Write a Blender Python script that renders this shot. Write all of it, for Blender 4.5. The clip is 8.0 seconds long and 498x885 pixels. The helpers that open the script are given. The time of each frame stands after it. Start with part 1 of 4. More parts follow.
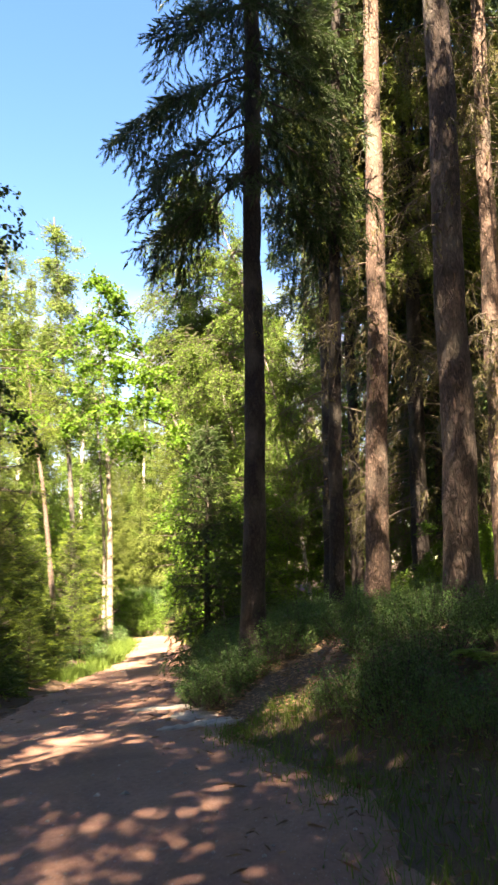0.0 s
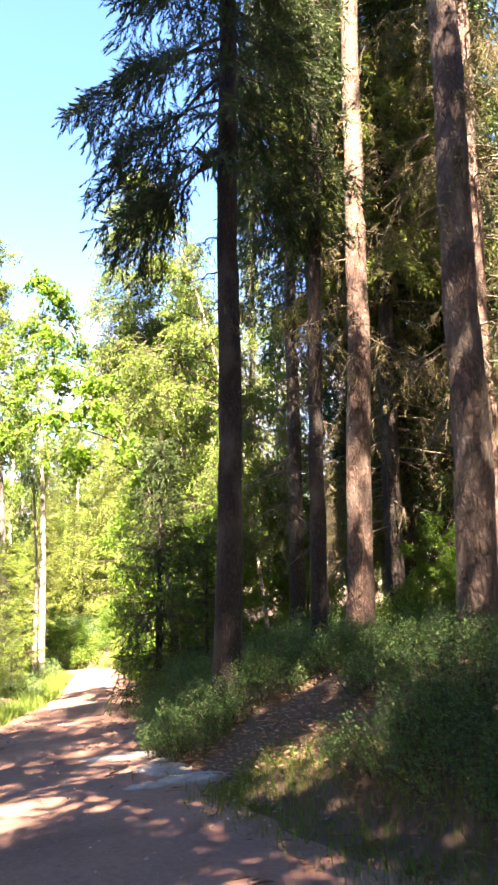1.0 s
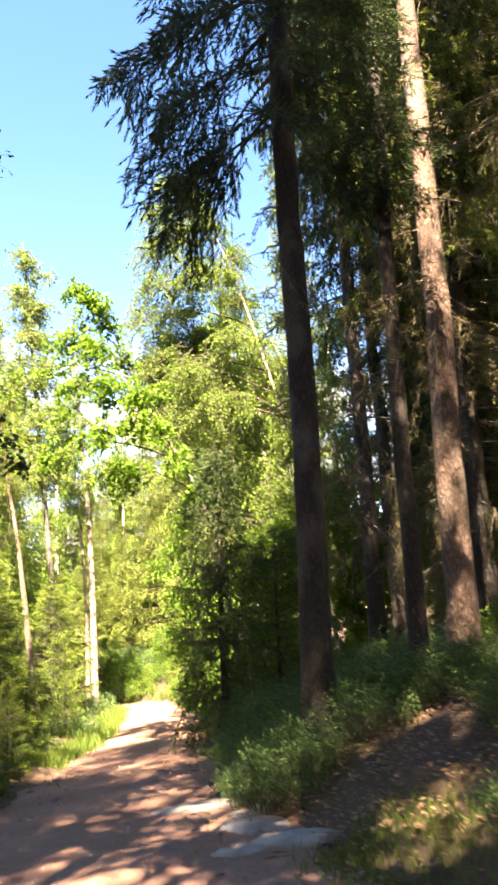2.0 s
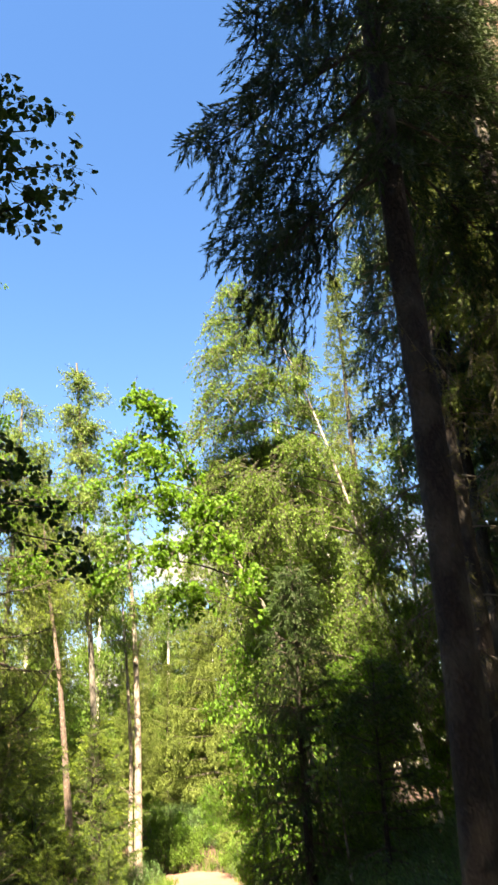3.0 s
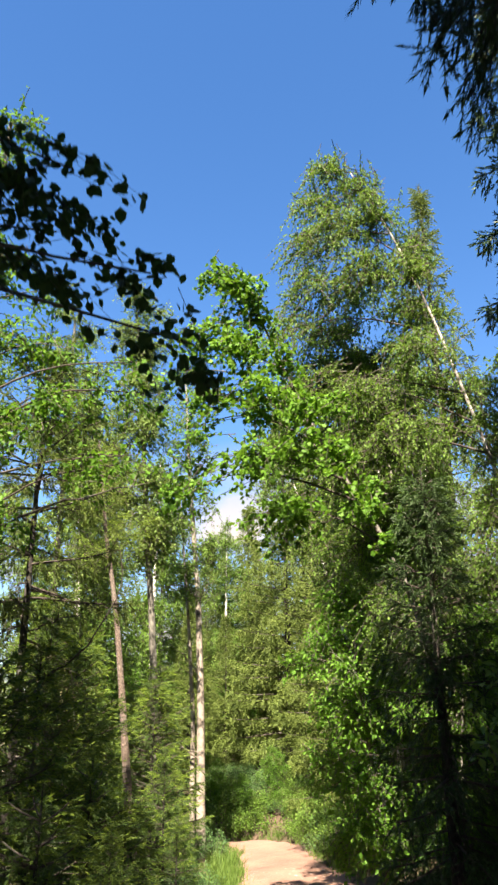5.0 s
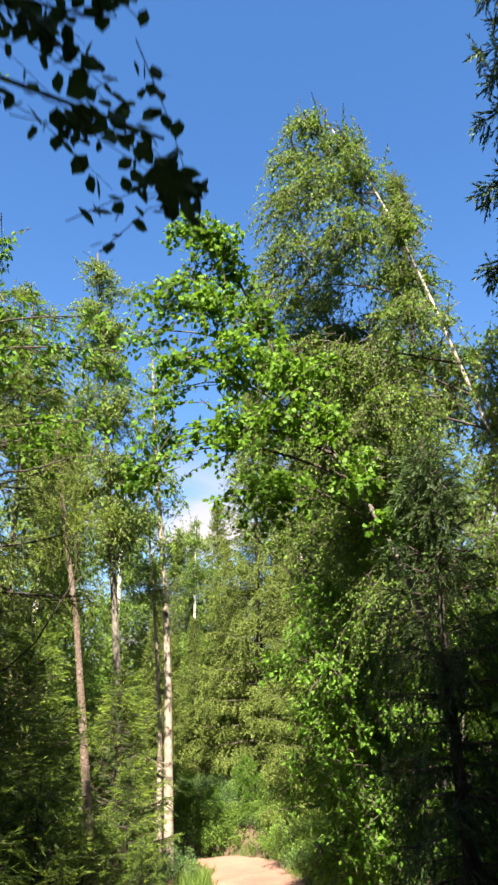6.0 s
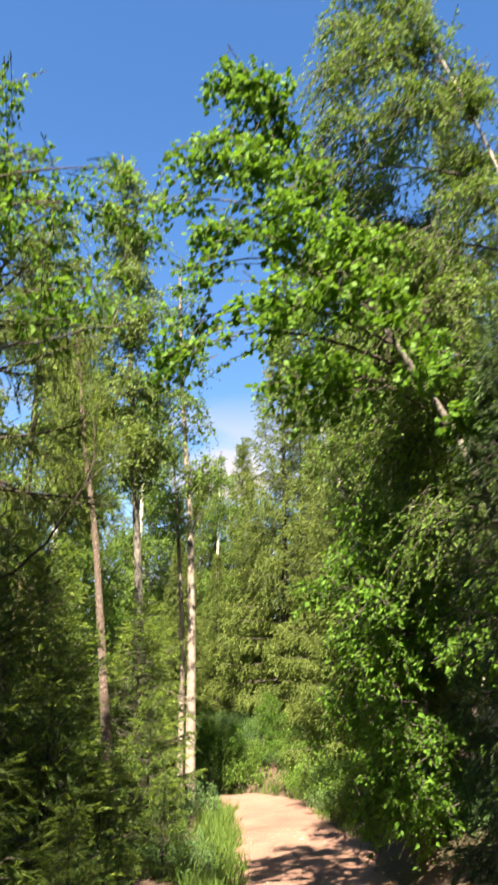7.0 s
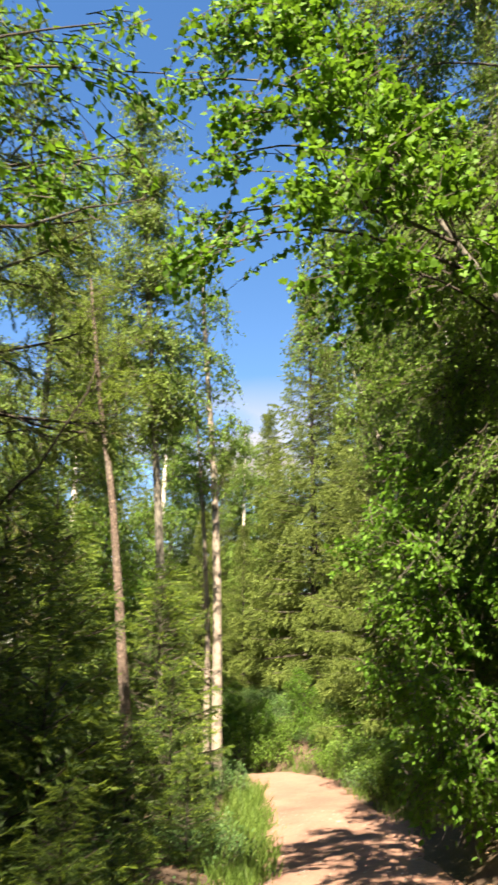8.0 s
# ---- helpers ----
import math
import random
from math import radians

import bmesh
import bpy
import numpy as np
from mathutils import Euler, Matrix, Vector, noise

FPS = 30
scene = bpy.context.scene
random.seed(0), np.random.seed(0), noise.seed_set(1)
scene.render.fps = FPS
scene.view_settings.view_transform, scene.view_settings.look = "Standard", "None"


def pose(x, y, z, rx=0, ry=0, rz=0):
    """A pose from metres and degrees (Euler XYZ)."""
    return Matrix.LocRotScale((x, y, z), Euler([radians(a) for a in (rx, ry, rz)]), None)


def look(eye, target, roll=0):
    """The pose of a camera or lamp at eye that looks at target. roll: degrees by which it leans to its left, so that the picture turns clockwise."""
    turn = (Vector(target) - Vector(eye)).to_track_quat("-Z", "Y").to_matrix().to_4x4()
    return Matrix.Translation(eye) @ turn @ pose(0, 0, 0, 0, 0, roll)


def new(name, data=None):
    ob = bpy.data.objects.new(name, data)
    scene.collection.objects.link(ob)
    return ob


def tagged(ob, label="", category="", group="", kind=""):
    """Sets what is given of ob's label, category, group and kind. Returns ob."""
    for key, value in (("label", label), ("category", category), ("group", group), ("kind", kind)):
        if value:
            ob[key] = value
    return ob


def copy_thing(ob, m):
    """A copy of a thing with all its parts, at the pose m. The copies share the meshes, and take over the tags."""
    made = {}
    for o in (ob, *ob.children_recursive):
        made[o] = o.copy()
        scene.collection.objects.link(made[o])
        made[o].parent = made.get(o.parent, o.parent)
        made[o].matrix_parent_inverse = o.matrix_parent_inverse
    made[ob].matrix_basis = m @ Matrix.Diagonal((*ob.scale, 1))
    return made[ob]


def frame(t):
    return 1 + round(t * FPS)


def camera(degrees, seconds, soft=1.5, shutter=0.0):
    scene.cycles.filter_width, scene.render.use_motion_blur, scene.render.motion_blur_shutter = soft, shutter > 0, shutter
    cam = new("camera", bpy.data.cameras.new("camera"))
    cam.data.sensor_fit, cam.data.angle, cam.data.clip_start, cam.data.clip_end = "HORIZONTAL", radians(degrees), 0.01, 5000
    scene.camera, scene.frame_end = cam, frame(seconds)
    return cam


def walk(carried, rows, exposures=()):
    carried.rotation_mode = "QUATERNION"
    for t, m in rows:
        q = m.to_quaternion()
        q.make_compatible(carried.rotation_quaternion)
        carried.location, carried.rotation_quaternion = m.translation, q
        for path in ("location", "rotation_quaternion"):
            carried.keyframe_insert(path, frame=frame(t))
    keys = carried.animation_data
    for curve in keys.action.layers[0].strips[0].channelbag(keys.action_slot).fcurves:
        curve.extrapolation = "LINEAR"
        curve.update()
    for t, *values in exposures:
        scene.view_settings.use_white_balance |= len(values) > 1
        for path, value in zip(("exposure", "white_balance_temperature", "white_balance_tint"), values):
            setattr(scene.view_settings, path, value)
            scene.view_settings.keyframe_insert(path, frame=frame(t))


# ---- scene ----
cam = camera(35.8, 8.0, soft=2.5, shutter=0.4)
PATH = [
    (0, (-0.216, 0.272, 1.513), (-0.205, 2.247, 1.827), -0.7),
    (0.5, (-0.446, 0.777, 1.516), (-0.31, 2.743, 1.857), 0.0),
    (1, (-0.62, 1.232, 1.5), (-0.427, 3.186, 1.879), -1.0),
    (2.3, (-1.005, 2.632, 1.45), (-0.944, 4.563, 1.968), -3.8),
    (2.5, (-1.137, 2.939, 1.462), (-1.105, 4.846, 2.065), -3.3),
    (3, (-1.323, 3.494, 1.496), (-1.31, 5.331, 2.285), -2.9),
    (3.5, (-1.53, 4.11, 1.563), (-1.562, 5.928, 2.396), -2.6),
    (4, (-1.699, 4.627, 1.584), (-1.724, 6.468, 2.366), -2.1),
    (4.5, (-1.881, 5.214, 1.553), (-1.973, 7.079, 2.27), -0.8),
    (4.7, (-1.955, 5.424, 1.558), (-2.065, 7.291, 2.266), -0.6),
    (5.8, (-2.148, 6.608, 1.584), (-2.209, 8.475, 2.298), -1.5),
    (6, (-2.174, 6.796, 1.595), (-2.198, 8.661, 2.316), -1.6),
    (6.5, (-2.28, 7.392, 1.54), (-2.334, 9.267, 2.236), -0.6),
    (7, (-2.399, 7.883, 1.477), (-2.481, 9.789, 2.075), 0.2),
    (7.5, (-2.47, 8.488, 1.423), (-2.756, 10.403, 1.926), 0.9),
    (8, (-2.505, 8.879, 1.353), (-2.651, 10.796, 1.906), 0.4),
]
EXPOSURES = [(0, 3.2, 9200, 24), (0.5, 3.45, 9000, 29), (1, 3.9, 8500, 33), (2.5, 3.28, 9700, 22), (3.0, 2.82, 9100, 18), (3.5, 2.27, 7900, 16), (4.5, 2.2, 7500, 16), (6.5, 2.2, 7600, 16), (8, 2.2, 8200, 15)]
walk(cam, [(t, look(eye, target, roll)) for t, eye, target, roll in PATH], EXPOSURES)

# ---- light: a clear summer day, the sun high behind the walker ----
SUN_DIR = Vector((-0.06, -0.58, 0.8)).normalized()
world = bpy.data.worlds.new("sky")
scene.world = world
world.use_nodes = True
wn = world.node_tree
sky = wn.nodes.new("ShaderNodeTexSky")
sky.sky_type = "NISHITA"
sky.sun_disc = False
sky.sun_elevation = math.asin(SUN_DIR.z)
sky.sun_rotation = math.atan2(SUN_DIR.x, SUN_DIR.y)
sky.air_density, sky.dust_density, sky.ozone_density = 1.0, 0.42, 2.0
wn.nodes["Background"].inputs["Strength"].default_value = 0.07
clear = wn.nodes.new("ShaderNodeHueSaturation")
clear.inputs["Saturation"].default_value = 1.32
clear.inputs["Hue"].default_value = 0.505
wn.links.new(sky.outputs[0], clear.inputs["Color"])
# broken white cloud low round the horizon
way = wn.nodes.new("ShaderNodeTexCoord")
cloud = wn.nodes.new("ShaderNodeTexNoise")
cloud.inputs["Scale"].default_value, cloud.inputs["Detail"].default_value = 5.0, 7.0
flat = wn.nodes.new("ShaderNodeMapping")
flat.inputs["Scale"].default_value = (1, 1, 2.6)
up = wn.nodes.new("ShaderNodeSeparateXYZ")
wn.links.new(way.outputs["Generated"], flat.inputs[0])
wn.links.new(way.outputs["Generated"], up.inputs[0])
wn.links.new(flat.outputs[0], cloud.inputs["Vector"])
thick = wn.nodes.new("ShaderNodeMapRange")
thick.inputs["From Min"].default_value, thick.inputs["From Max"].default_value = 0.47, 0.62
wn.links.new(cloud.outputs[0], thick.inputs["Value"])
height = wn.nodes.new("ShaderNodeMapRange")
height.inputs["From Min"].default_value, height.inputs["From Max"].default_value = 0.36, 0.24
wn.links.new(up.outputs["Z"], height.inputs["Value"])
cover = wn.nodes.new("ShaderNodeMath")
cover.operation = "MULTIPLY"
wn.links.new(thick.outputs[0], cover.inputs[0])
wn.links.new(height.outputs[0], cover.inputs[1])
clouded = wn.nodes.new("ShaderNodeMix")
clouded.data_type = "RGBA"
clouded.inputs[7].default_value = (3.4, 3.3, 3.3, 1)
wn.links.new(cover.outputs[0], clouded.inputs[0])
wn.links.new(clear.outputs[0], clouded.inputs[6])
wn.links.new(clouded.outputs[2], wn.nodes["Background"].inputs["Color"])
sun = new("sun", bpy.data.lights.new("sun", "SUN"))
sun.data.energy, sun.data.angle, sun.data.color = 5.0, radians(0.53), (1.0, 0.93, 0.82)
sun.matrix_world = look(SUN_DIR * 60, (0, 0, 0))


# ---- materials ----
def material(name, rough=0.8):
    m = bpy.data.materials.new(name)
    m.use_nodes = True
    n, l = m.node_tree.nodes, m.node_tree.links
    b = n["Principled BSDF"]
    b.inputs["Roughness"].default_value = rough
    return m, n, l, b


def node(n, kind, **sets):
    k = n.new(kind)
    for key, v in sets.items():
        k.inputs[key].default_value = v
    return k


def ramp(n, l, source, stops):
    r = n.new("ShaderNodeValToRGB")
    e = r.color_ramp.elements
    while len(e) < len(stops):
        e.new(0.5)
    for k, (p, c) in zip(e, stops):
        k.position, k.color = p, (*c, 1)
    l.new(source, r.inputs[0])
    return r.outputs[0]


def coords(n, l, scale):
    tc = n.new("ShaderNodeTexCoord")
    mp = n.new("ShaderNodeMapping")
    mp.inputs["Scale"].default_value = scale
    l.new(tc.outputs["Object"], mp.inputs[0])
    return mp.outputs[0]


def mixed(n, l, fac, a, b, blend="MIX"):
    m = n.new("ShaderNodeMix")
    m.data_type, m.blend_type = "RGBA", blend
    if isinstance(fac, float):
        m.inputs[0].default_value = fac
    else:
        l.new(fac, m.inputs[0])
    for s, v in ((m.inputs[6], a), (m.inputs[7], b)):
        if isinstance(v, tuple):
            s.default_value = (*v, 1)
        else:
            l.new(v, s)
    return m.outputs[2]


def bump(n, l, b, height, strength, distance):
    k = node(n, "ShaderNodeBump", Strength=strength, Distance=distance)
    l.new(height, k.inputs["Height"])
    l.new(k.outputs[0], b.inputs["Normal"])


def bark(name, dark, mid, light, scale, stretch, relief=0.02):
    """Scaly or furrowed bark: plates, fine grain and lichen stains."""
    m, n, l, b = material(name, 0.9)
    v = n.new("ShaderNodeTexVoronoi")
    v.feature = "DISTANCE_TO_EDGE"
    v.inputs["Scale"].default_value = scale
    co = coords(n, l, (1, 1, stretch))
    wob = node(n, "ShaderNodeTexNoise", Scale=scale * 0.6, Detail=4.0)
    l.new(co, wob.inputs["Vector"])
    shifted = mixed(n, l, 0.05, co, wob.outputs["Color"], "LINEAR_LIGHT")
    l.new(shifted, v.inputs["Vector"])
    grain = node(n, "ShaderNodeTexNoise", Scale=scale * 4, Detail=6.0, Roughness=0.7)
    l.new(co, grain.inputs["Vector"])
    stain = node(n, "ShaderNodeTexNoise", Scale=3.0, Detail=5.0)
    l.new(coords(n, l, (1, 1, 0.5)), stain.inputs["Vector"])
    plates = ramp(n, l, v.outputs["Distance"], [(0.0, dark), (0.12, dark), (0.32, mid)])
    toned = mixed(n, l, ramp(n, l, grain.outputs[0], [(0.35, (0, 0, 0)), (0.7, (1, 1, 1))]), plates, light)
    both = mixed(n, l, 0.55, plates, toned)
    grey = mixed(n, l, ramp(n, l, stain.outputs[0], [(0.5, (0, 0, 0)), (0.75, (0.6, 0.6, 0.6))]), both, (0.23, 0.23, 0.19))
    l.new(grey, b.inputs["Base Color"])
    h = mixed(n, l, 0.4, ramp(n, l, v.outputs["Distance"], [(0.05, (0, 0, 0)), (0.35, (1, 1, 1))]), grain.outputs["Color"])
    bump(n, l, b, h, 0.9, relief)
    return m


def birch_bark(name, pale=(0.78, 0.74, 0.68), dull=(0.5, 0.46, 0.42), knots_from=0.6):
    m, n, l, b = material(name, 0.6)
    band = node(n, "ShaderNodeTexNoise", Scale=3.6, Detail=6.0, Roughness=0.7)
    l.new(coords(n, l, (1.5, 1.5, 2.0)), band.inputs["Vector"])
    knots = node(n, "ShaderNodeTexNoise", Scale=2.2, Detail=3.0)
    l.new(coords(n, l, (1, 1, 1)), knots.inputs["Vector"])
    white = ramp(n, l, band.outputs[0], [(0.35, (0.05, 0.045, 0.04)), (0.42, dull), (0.55, pale)])
    l.new(mixed(n, l, ramp(n, l, knots.outputs[0], [(knots_from, (0, 0, 0)), (knots_from + 0.07, (0.9, 0.9, 0.9))]), white, (0.06, 0.055, 0.05)), b.inputs["Base Color"])
    bump(n, l, b, band.outputs[0], 0.5, 0.006)
    return m


def leaf(name, dark, mid, light, through_light=0.45, rough=0.58):
    """Leaves: each one its own green, a little gloss, and light that comes through."""
    m, n, l, b = material(name, rough)
    geo = n.new("ShaderNodeNewGeometry")
    own = n.new("ShaderNodeObjectInfo")
    add = n.new("ShaderNodeMath")
    l.new(geo.outputs["Random Per Island"], add.inputs[0])
    l.new(own.outputs["Random"], add.inputs[1])
    part_of = n.new("ShaderNodeMath")
    part_of.operation = "FRACT"
    l.new(add.outputs[0], part_of.inputs[0])
    tone = ramp(n, l, part_of.outputs[0], [(0.0, dark), (0.55, mid), (1.0, light)])
    big = node(n, "ShaderNodeTexNoise", Scale=0.9, Detail=3.0)
    l.new(coords(n, l, (1, 1, 1)), big.inputs["Vector"])
    toned = mixed(n, l, ramp(n, l, big.outputs[0], [(0.35, (0, 0, 0)), (0.7, (0.6, 0.6, 0.6))]), tone, light)
    l.new(toned, b.inputs["Base Color"])
    b.inputs["Specular IOR Level"].default_value = 0.25
    tr = n.new("ShaderNodeBsdfTranslucent")
    l.new(mixed(n, l, 0.5, toned, (light[0] * 1.5, light[1] * 1.35, light[2] * 0.8)), tr.inputs[0])
    mix = n.new("ShaderNodeMixShader")
    mix.inputs[0].default_value = through_light
    l.new(b.outputs[0], mix.inputs[1])
    l.new(tr.outputs[0], mix.inputs[2])
    l.new(mix.outputs[0], n["Material Output"].inputs[0])
    return m


def earth(name, stops, fine, relief, specks):
    """Loose ground: patches, grit and small dark or pale specks."""
    m, n, l, b = material(name, 0.95)
    co = coords(n, l, (1, 1, 1))
    big = node(n, "ShaderNodeTexNoise", Scale=0.8, Detail=6.0, Roughness=0.6)
    grit = node(n, "ShaderNodeTexNoise", Scale=fine, Detail=8.0, Roughness=0.75)
    vor = node(n, "ShaderNodeTexVoronoi", Scale=fine * 1.6)
    for k in (big, grit, vor):
        l.new(co, k.inputs["Vector"])
    base = ramp(n, l, big.outputs[0], stops)
    gritty = mixed(n, l, 0.55, base, ramp(n, l, grit.outputs[0], [(0.3, (0.35, 0.33, 0.32)), (0.55, (1, 1, 1)), (0.75, (1.0, 1.0, 1.0))]), "MULTIPLY")
    l.new(mixed(n, l, ramp(n, l, vor.outputs["Distance"], [(0.1, (0.75, 0.75, 0.75)), (0.22, (0, 0, 0))]), gritty, specks), b.inputs["Base Color"])
    bump(n, l, b, mixed(n, l, 0.5, grit.outputs["Color"], big.outputs["Color"]), 0.8, relief)
    return m


def stone_material(name):
    m, n, l, b = material(name, 0.85)
    co = coords(n, l, (1, 1, 1))
    a = node(n, "ShaderNodeTexNoise", Scale=3.5, Detail=8.0, Roughness=0.65)
    c = node(n, "ShaderNodeTexNoise", Scale=40.0, Detail=5.0, Roughness=0.7)
    for k in (a, c):
        l.new(co, k.inputs["Vector"])
    col = ramp(n, l, a.outputs[0], [(0.3, (0.16, 0.15, 0.13)), (0.5, (0.31, 0.295, 0.26)), (0.7, (0.43, 0.405, 0.35))])
    l.new(mixed(n, l, 0.5, col, ramp(n, l, c.outputs[0], [(0.35, (0.45, 0.45, 0.45)), (0.6, (1, 1, 1))]), "MULTIPLY"), b.inputs["Base Color"])
    bump(n, l, b, c.outputs[0], 0.5, 0.008)
    return m


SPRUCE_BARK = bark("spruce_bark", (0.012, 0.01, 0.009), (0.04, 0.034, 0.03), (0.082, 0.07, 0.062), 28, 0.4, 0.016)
RED_BARK = bark("red_spruce_bark", (0.05, 0.035, 0.028), (0.21, 0.14, 0.108), (0.34, 0.245, 0.19), 26, 0.38, 0.018)
OLD_BARK = bark("old_spruce_bark", (0.026, 0.021, 0.018), (0.105, 0.08, 0.066), (0.19, 0.15, 0.125), 24, 0.36, 0.02)
PINE_BARK = bark("pine_bark", (0.07, 0.052, 0.042), (0.225, 0.165, 0.128), (0.35, 0.275, 0.22), 30, 0.5)
GREY_BARK = bark("grey_bark", (0.06, 0.055, 0.045), (0.2, 0.19, 0.16), (0.32, 0.31, 0.27), 18, 0.35, 0.01)
TWIG_BARK = bark("twig_bark", (0.03, 0.024, 0.02), (0.08, 0.062, 0.05), (0.13, 0.11, 0.09), 40, 0.4, 0.004)
DEAD_WOOD = bark("dead_wood", (0.07, 0.058, 0.045), (0.19, 0.16, 0.125), (0.3, 0.265, 0.21), 40, 0.3, 0.004)
BIRCH_BARK = birch_bark("birch_bark")
WORN_BIRCH_BARK = birch_bark("worn_birch_bark", (0.36, 0.32, 0.27), (0.23, 0.2, 0.165), 0.57)
MARKED_BIRCH_BARK = birch_bark("marked_birch_bark", (0.52, 0.49, 0.44), (0.28, 0.26, 0.23), 0.5)
# dark greens that carry some of the shade on the close-grown spruces
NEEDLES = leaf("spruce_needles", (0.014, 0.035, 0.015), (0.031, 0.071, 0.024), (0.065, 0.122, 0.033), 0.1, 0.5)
SAPLING_NEEDLES = leaf("sapling_needles", (0.02, 0.048, 0.014), (0.046, 0.095, 0.021), (0.095, 0.165, 0.034), 0.16, 0.5)
YOUNG_NEEDLES = leaf("young_spruce_needles", (0.02, 0.052, 0.012), (0.085, 0.16, 0.022), (0.24, 0.35, 0.05), 0.18, 0.5)
# the same needles with sunlight put into lighter, yellower greens
SUNLIT_NEEDLES = leaf("sunny_spruce_needles", (0.036, 0.064, 0.016), (0.088, 0.14, 0.029), (0.175, 0.24, 0.056), 0.2, 0.6)
DEAD_NEEDLES = leaf("lichen_twigs", (0.05, 0.05, 0.025), (0.11, 0.115, 0.05), (0.2, 0.2, 0.09), 0.2, 0.8)
BIRCH_LEAF = leaf("birch_leaves", (0.044, 0.108, 0.016), (0.09, 0.195, 0.027), (0.165, 0.285, 0.055), 0.38)
MAPLE_LEAF = leaf("maple_leaves", (0.037, 0.114, 0.013), (0.076, 0.203, 0.019), (0.136, 0.298, 0.035), 0.4)
ASPEN_LEAF = leaf("aspen_leaves", (0.057, 0.115, 0.024), (0.112, 0.212, 0.041), (0.21, 0.32, 0.09), 0.38)
# aspen leaves with shade put into their greens, for the overhanging sprays
SHADED_LEAF = leaf("shaded_aspen_leaves", (0.02, 0.05, 0.012), (0.035, 0.085, 0.02), (0.06, 0.12, 0.03), 0.3)
BILBERRY_LEAF = leaf("bilberry_leaves", (0.026, 0.076, 0.027), (0.052, 0.143, 0.044), (0.115, 0.22, 0.062), 0.22)
GRASS_BLADE = leaf("grass_blades", (0.04, 0.085, 0.018), (0.075, 0.16, 0.028), (0.14, 0.23, 0.048), 0.35, 0.6)
FERN_LEAF = leaf("fern_fronds", (0.06, 0.14, 0.03), (0.11, 0.22, 0.05), (0.18, 0.3, 0.08), 0.4)
DRY_LEAF = leaf("dry_litter", (0.09, 0.05, 0.03), (0.2, 0.12, 0.07), (0.34, 0.24, 0.15), 0.1, 0.8)
SAND = earth("packed_sand", [(0.25, (0.15, 0.085, 0.065)), (0.5, (0.245, 0.142, 0.104)), (0.75, (0.335, 0.2, 0.148))], 24, 0.02, (0.3, 0.26, 0.23))
FLOOR = earth("forest_floor", [(0.25, (0.035, 0.028, 0.018)), (0.45, (0.1, 0.066, 0.045)), (0.6, (0.085, 0.066, 0.035)), (0.8, (0.15, 0.1, 0.068))], 18, 0.05, (0.16, 0.11, 0.07))
STONE = stone_material("granite")


# ---- mesh helpers ----
class Geo:
    """Collects vertices, triangles and quads of one mesh."""

    def __init__(self):
        self.v, self.t, self.q, self.n = [], [], [], 0

    def add(self, verts, tris=None, quads=None):
        if tris is not None and len(tris):
            self.t.append(np.asarray(tris, dtype=np.int64) + self.n)
        if quads is not None and len(quads):
            self.q.append(np.asarray(quads, dtype=np.int64) + self.n)
        self.v.append(np.asarray(verts, dtype=np.float64))
        self.n += len(verts)

    def tube(self, pts, radii, sides=6, rough=0.0, rng=None):
        pts, radii = np.asarray(pts, float), np.asarray(radii, float)
        k = len(pts)
        d = np.gradient(pts, axis=0)
        d /= np.linalg.norm(d, axis=1)[:, None] + 1e-9
        ref = np.array((1.0, 0.13, 0.0)) if abs(d[0][2]) > 0.7 else np.array((0.0, 0.0, 1.0))
        a = np.cross(d, ref)
        a /= np.linalg.norm(a, axis=1)[:, None] + 1e-9
        b = np.cross(d, a)
        ang = np.arange(sides) * (2 * math.pi / sides)
        rr = radii[:, None] * np.ones(sides)
        if rough:
            rr = rr * (1 + rough * rng.normal(size=(k, sides)))
        v = pts[:, None] + rr[..., None] * (np.cos(ang)[:, None] * a[:, None] + np.sin(ang)[:, None] * b[:, None])
        i = (np.arange(k - 1)[:, None] * sides + np.arange(sides)).ravel()
        j = (np.arange(k - 1)[:, None] * sides + (np.arange(sides) + 1) % sides).ravel()
        self.add(v.reshape(-1, 3), None, np.stack([i, j, j + sides, i + sides], 1))

    def scatter(self, pos, axis, normal, size, shape):
        """Copies of one small shape (vertices along, across, off; triangles) at many places."""
        tv, tf = shape
        axis = axis / (np.linalg.norm(axis, axis=1)[:, None] + 1e-9)
        side = np.cross(normal, axis)
        side /= np.linalg.norm(side, axis=1)[:, None] + 1e-9
        up = np.cross(axis, side)
        s = np.asarray(size)[:, None, None]
        v = pos[:, None] + s * (tv[None, :, 0:1] * axis[:, None] + tv[None, :, 1:2] * side[:, None] + tv[None, :, 2:3] * up[:, None])
        f = tf[None] + (np.arange(len(pos)) * len(tv))[:, None, None]
        self.add(v.reshape(-1, 3), f.reshape(-1, 3))

    def mesh(self, name, mat, smooth=False):
        me = bpy.data.meshes.new(name)
        v = np.concatenate(self.v)
        t = np.concatenate(self.t) if self.t else np.zeros((0, 3), int)
        q = np.concatenate(self.q) if self.q else np.zeros((0, 4), int)
        me.vertices.add(len(v))
        me.vertices.foreach_set("co", v.astype(np.float32).ravel())
        loops = np.concatenate([t.ravel(), q.ravel()]).astype(np.int32)
        me.loops.add(len(loops))
        me.loops.foreach_set("vertex_index", loops)
        starts = np.concatenate([np.arange(len(t)) * 3, 3 * len(t) + np.arange(len(q)) * 4]).astype(np.int32)
        me.polygons.add(len(starts))
        me.polygons.foreach_set("loop_start", starts)
        me.polygons.foreach_set("use_smooth", np.full(len(starts), smooth))
        me.materials.append(mat)
        me.update(calc_edges=True)
        return me


